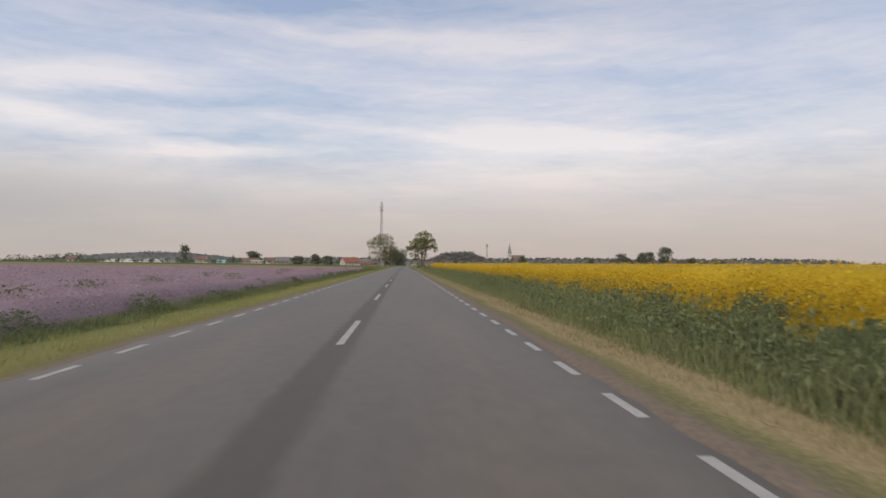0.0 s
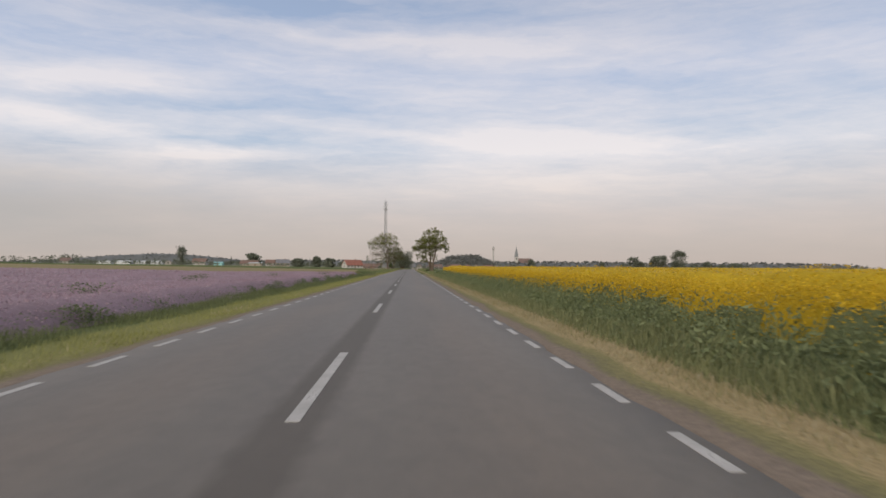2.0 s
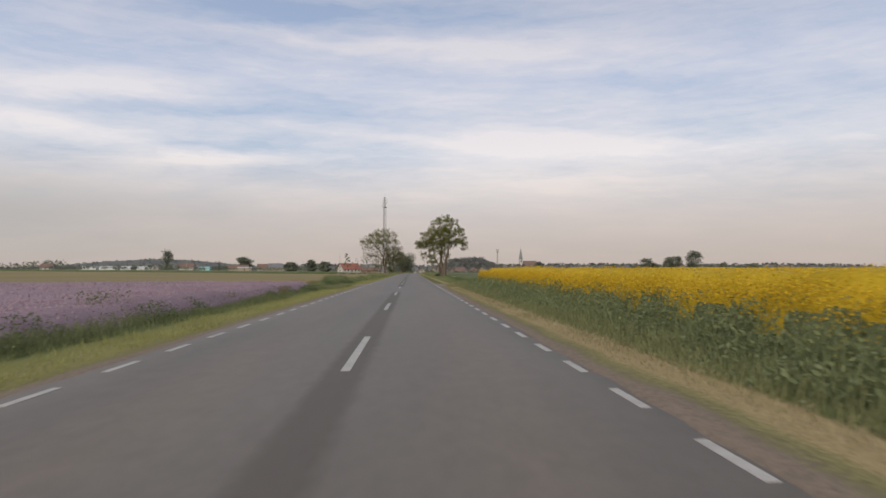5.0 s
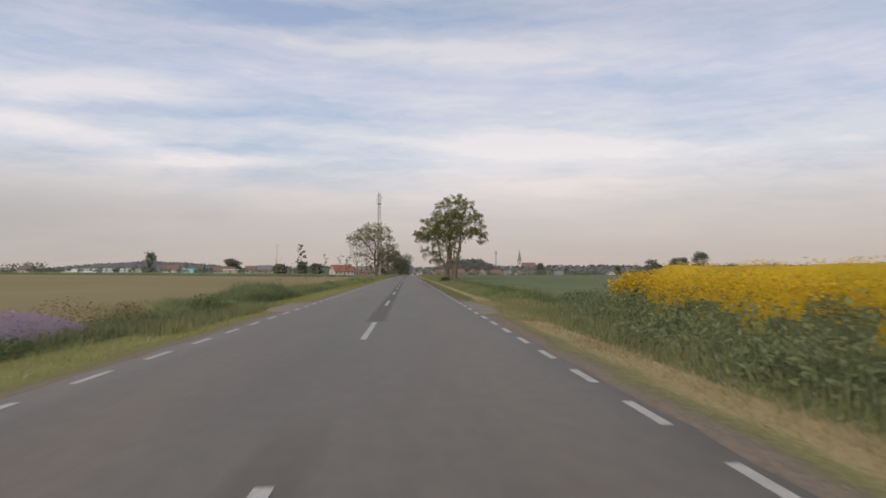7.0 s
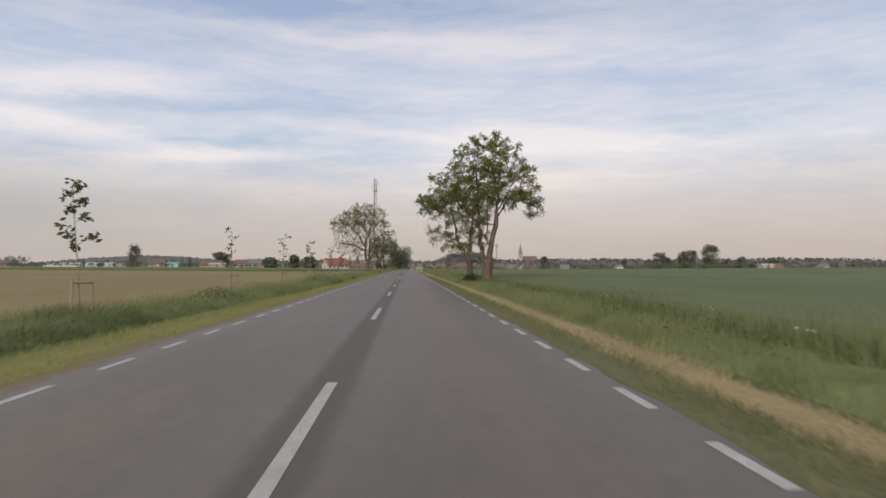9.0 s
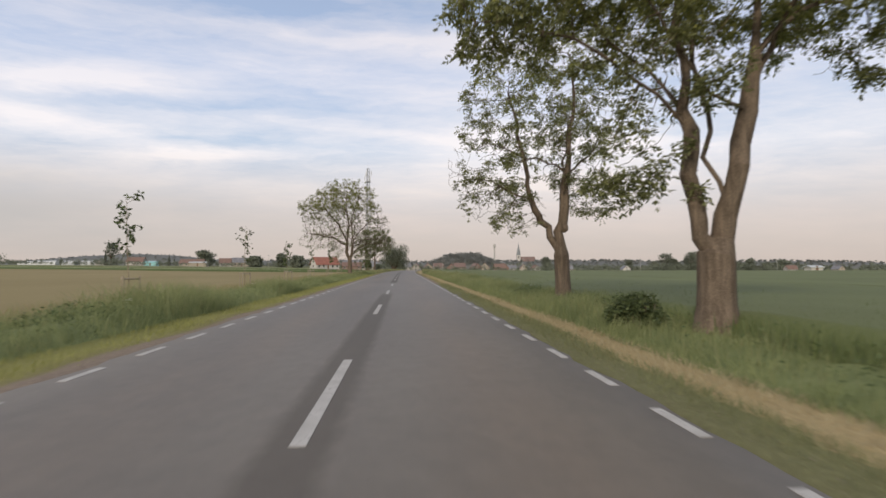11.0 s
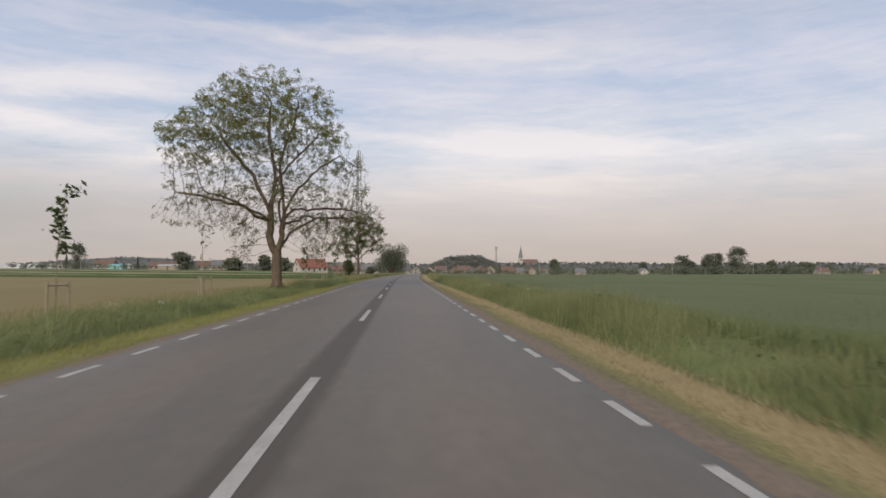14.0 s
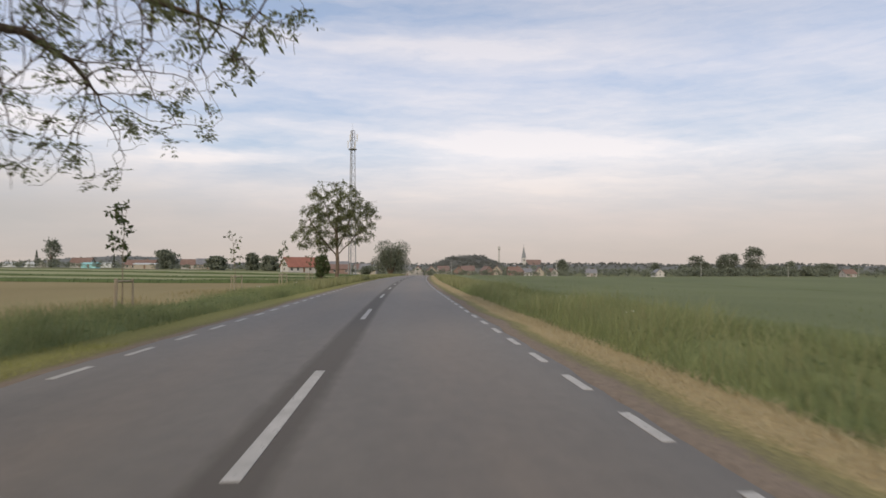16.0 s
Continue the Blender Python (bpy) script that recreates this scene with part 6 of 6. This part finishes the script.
def conifer(x, y, h):
    root = new("spruce")
    root.location = (x, y, gz(x, y))
    bm = bmesh.new()
    rod(bm, (0, 0, -0.5), (0, 0, h * 0.95), 0.022 * h, 0.005 * h, 6)
    part("trunk", bm, M["bark"], root)
    n = 700
    t = rng.uniform(0.08, 1, n)
    rr = (1 - t) * 0.24 * h * rng.uniform(0.2, 1, n) ** 0.5 * (0.8 + 0.2 * np.sin(t * 40))
    a = rng.uniform(0, 6.283, n)
    V, F = tufts(rr * np.cos(a), rr * np.sin(a), t * h - rr * 0.25, rng.uniform(0.5, 1.1, n) * 0.08 * h, 0.4, 0.6)
    piece("crown", mesh_of("crown", V, F, M["needle_hazed"]), root)
    return tagged(root, "dark spruce among the far hedges", "conifer", "far spruces")


for x, y, h in ((-230, 660, 11), (-178, 650, 9), (-122, 690, 8)):
    conifer(x, y, h)


# distant wooded ridges and the village hill, haze painted into their colour
def ridge(name, x0, x1, y0, depth, crest, label):
    X = np.linspace(x0, x1, 60)
    Y = np.linspace(y0, y0 + depth, 14)
    return tagged(sheet(name, X, Y, [M["woods_hazed"]], lambda a, b: -8 + (8 + np.interp(a, *crest)) * np.sin(np.clip((b - y0) / depth, 0, 1) * math.pi) ** 0.7), label, "hill", kind="structure")


def wooded(name, x0, x1, y0, depth, crest, n, h, size, label):
    ridge(name + "_slope", x0, x1, y0, depth, crest, "wooded slope under " + label)
    t = []
    for x, f in zip(rng.uniform(x0, x1, n), rng.uniform(0.05, 0.75, n)):
        z = -8 + (8 + np.interp(x, *crest)) * math.sin(f * math.pi) ** 0.7
        hh = h * rng.uniform(0.75, 1.2)
        t.append((x, y0 + f * depth, z - 1, hh * 1.1, hh, 46))
    crowns(name, t, size, "woods_hazed", label)


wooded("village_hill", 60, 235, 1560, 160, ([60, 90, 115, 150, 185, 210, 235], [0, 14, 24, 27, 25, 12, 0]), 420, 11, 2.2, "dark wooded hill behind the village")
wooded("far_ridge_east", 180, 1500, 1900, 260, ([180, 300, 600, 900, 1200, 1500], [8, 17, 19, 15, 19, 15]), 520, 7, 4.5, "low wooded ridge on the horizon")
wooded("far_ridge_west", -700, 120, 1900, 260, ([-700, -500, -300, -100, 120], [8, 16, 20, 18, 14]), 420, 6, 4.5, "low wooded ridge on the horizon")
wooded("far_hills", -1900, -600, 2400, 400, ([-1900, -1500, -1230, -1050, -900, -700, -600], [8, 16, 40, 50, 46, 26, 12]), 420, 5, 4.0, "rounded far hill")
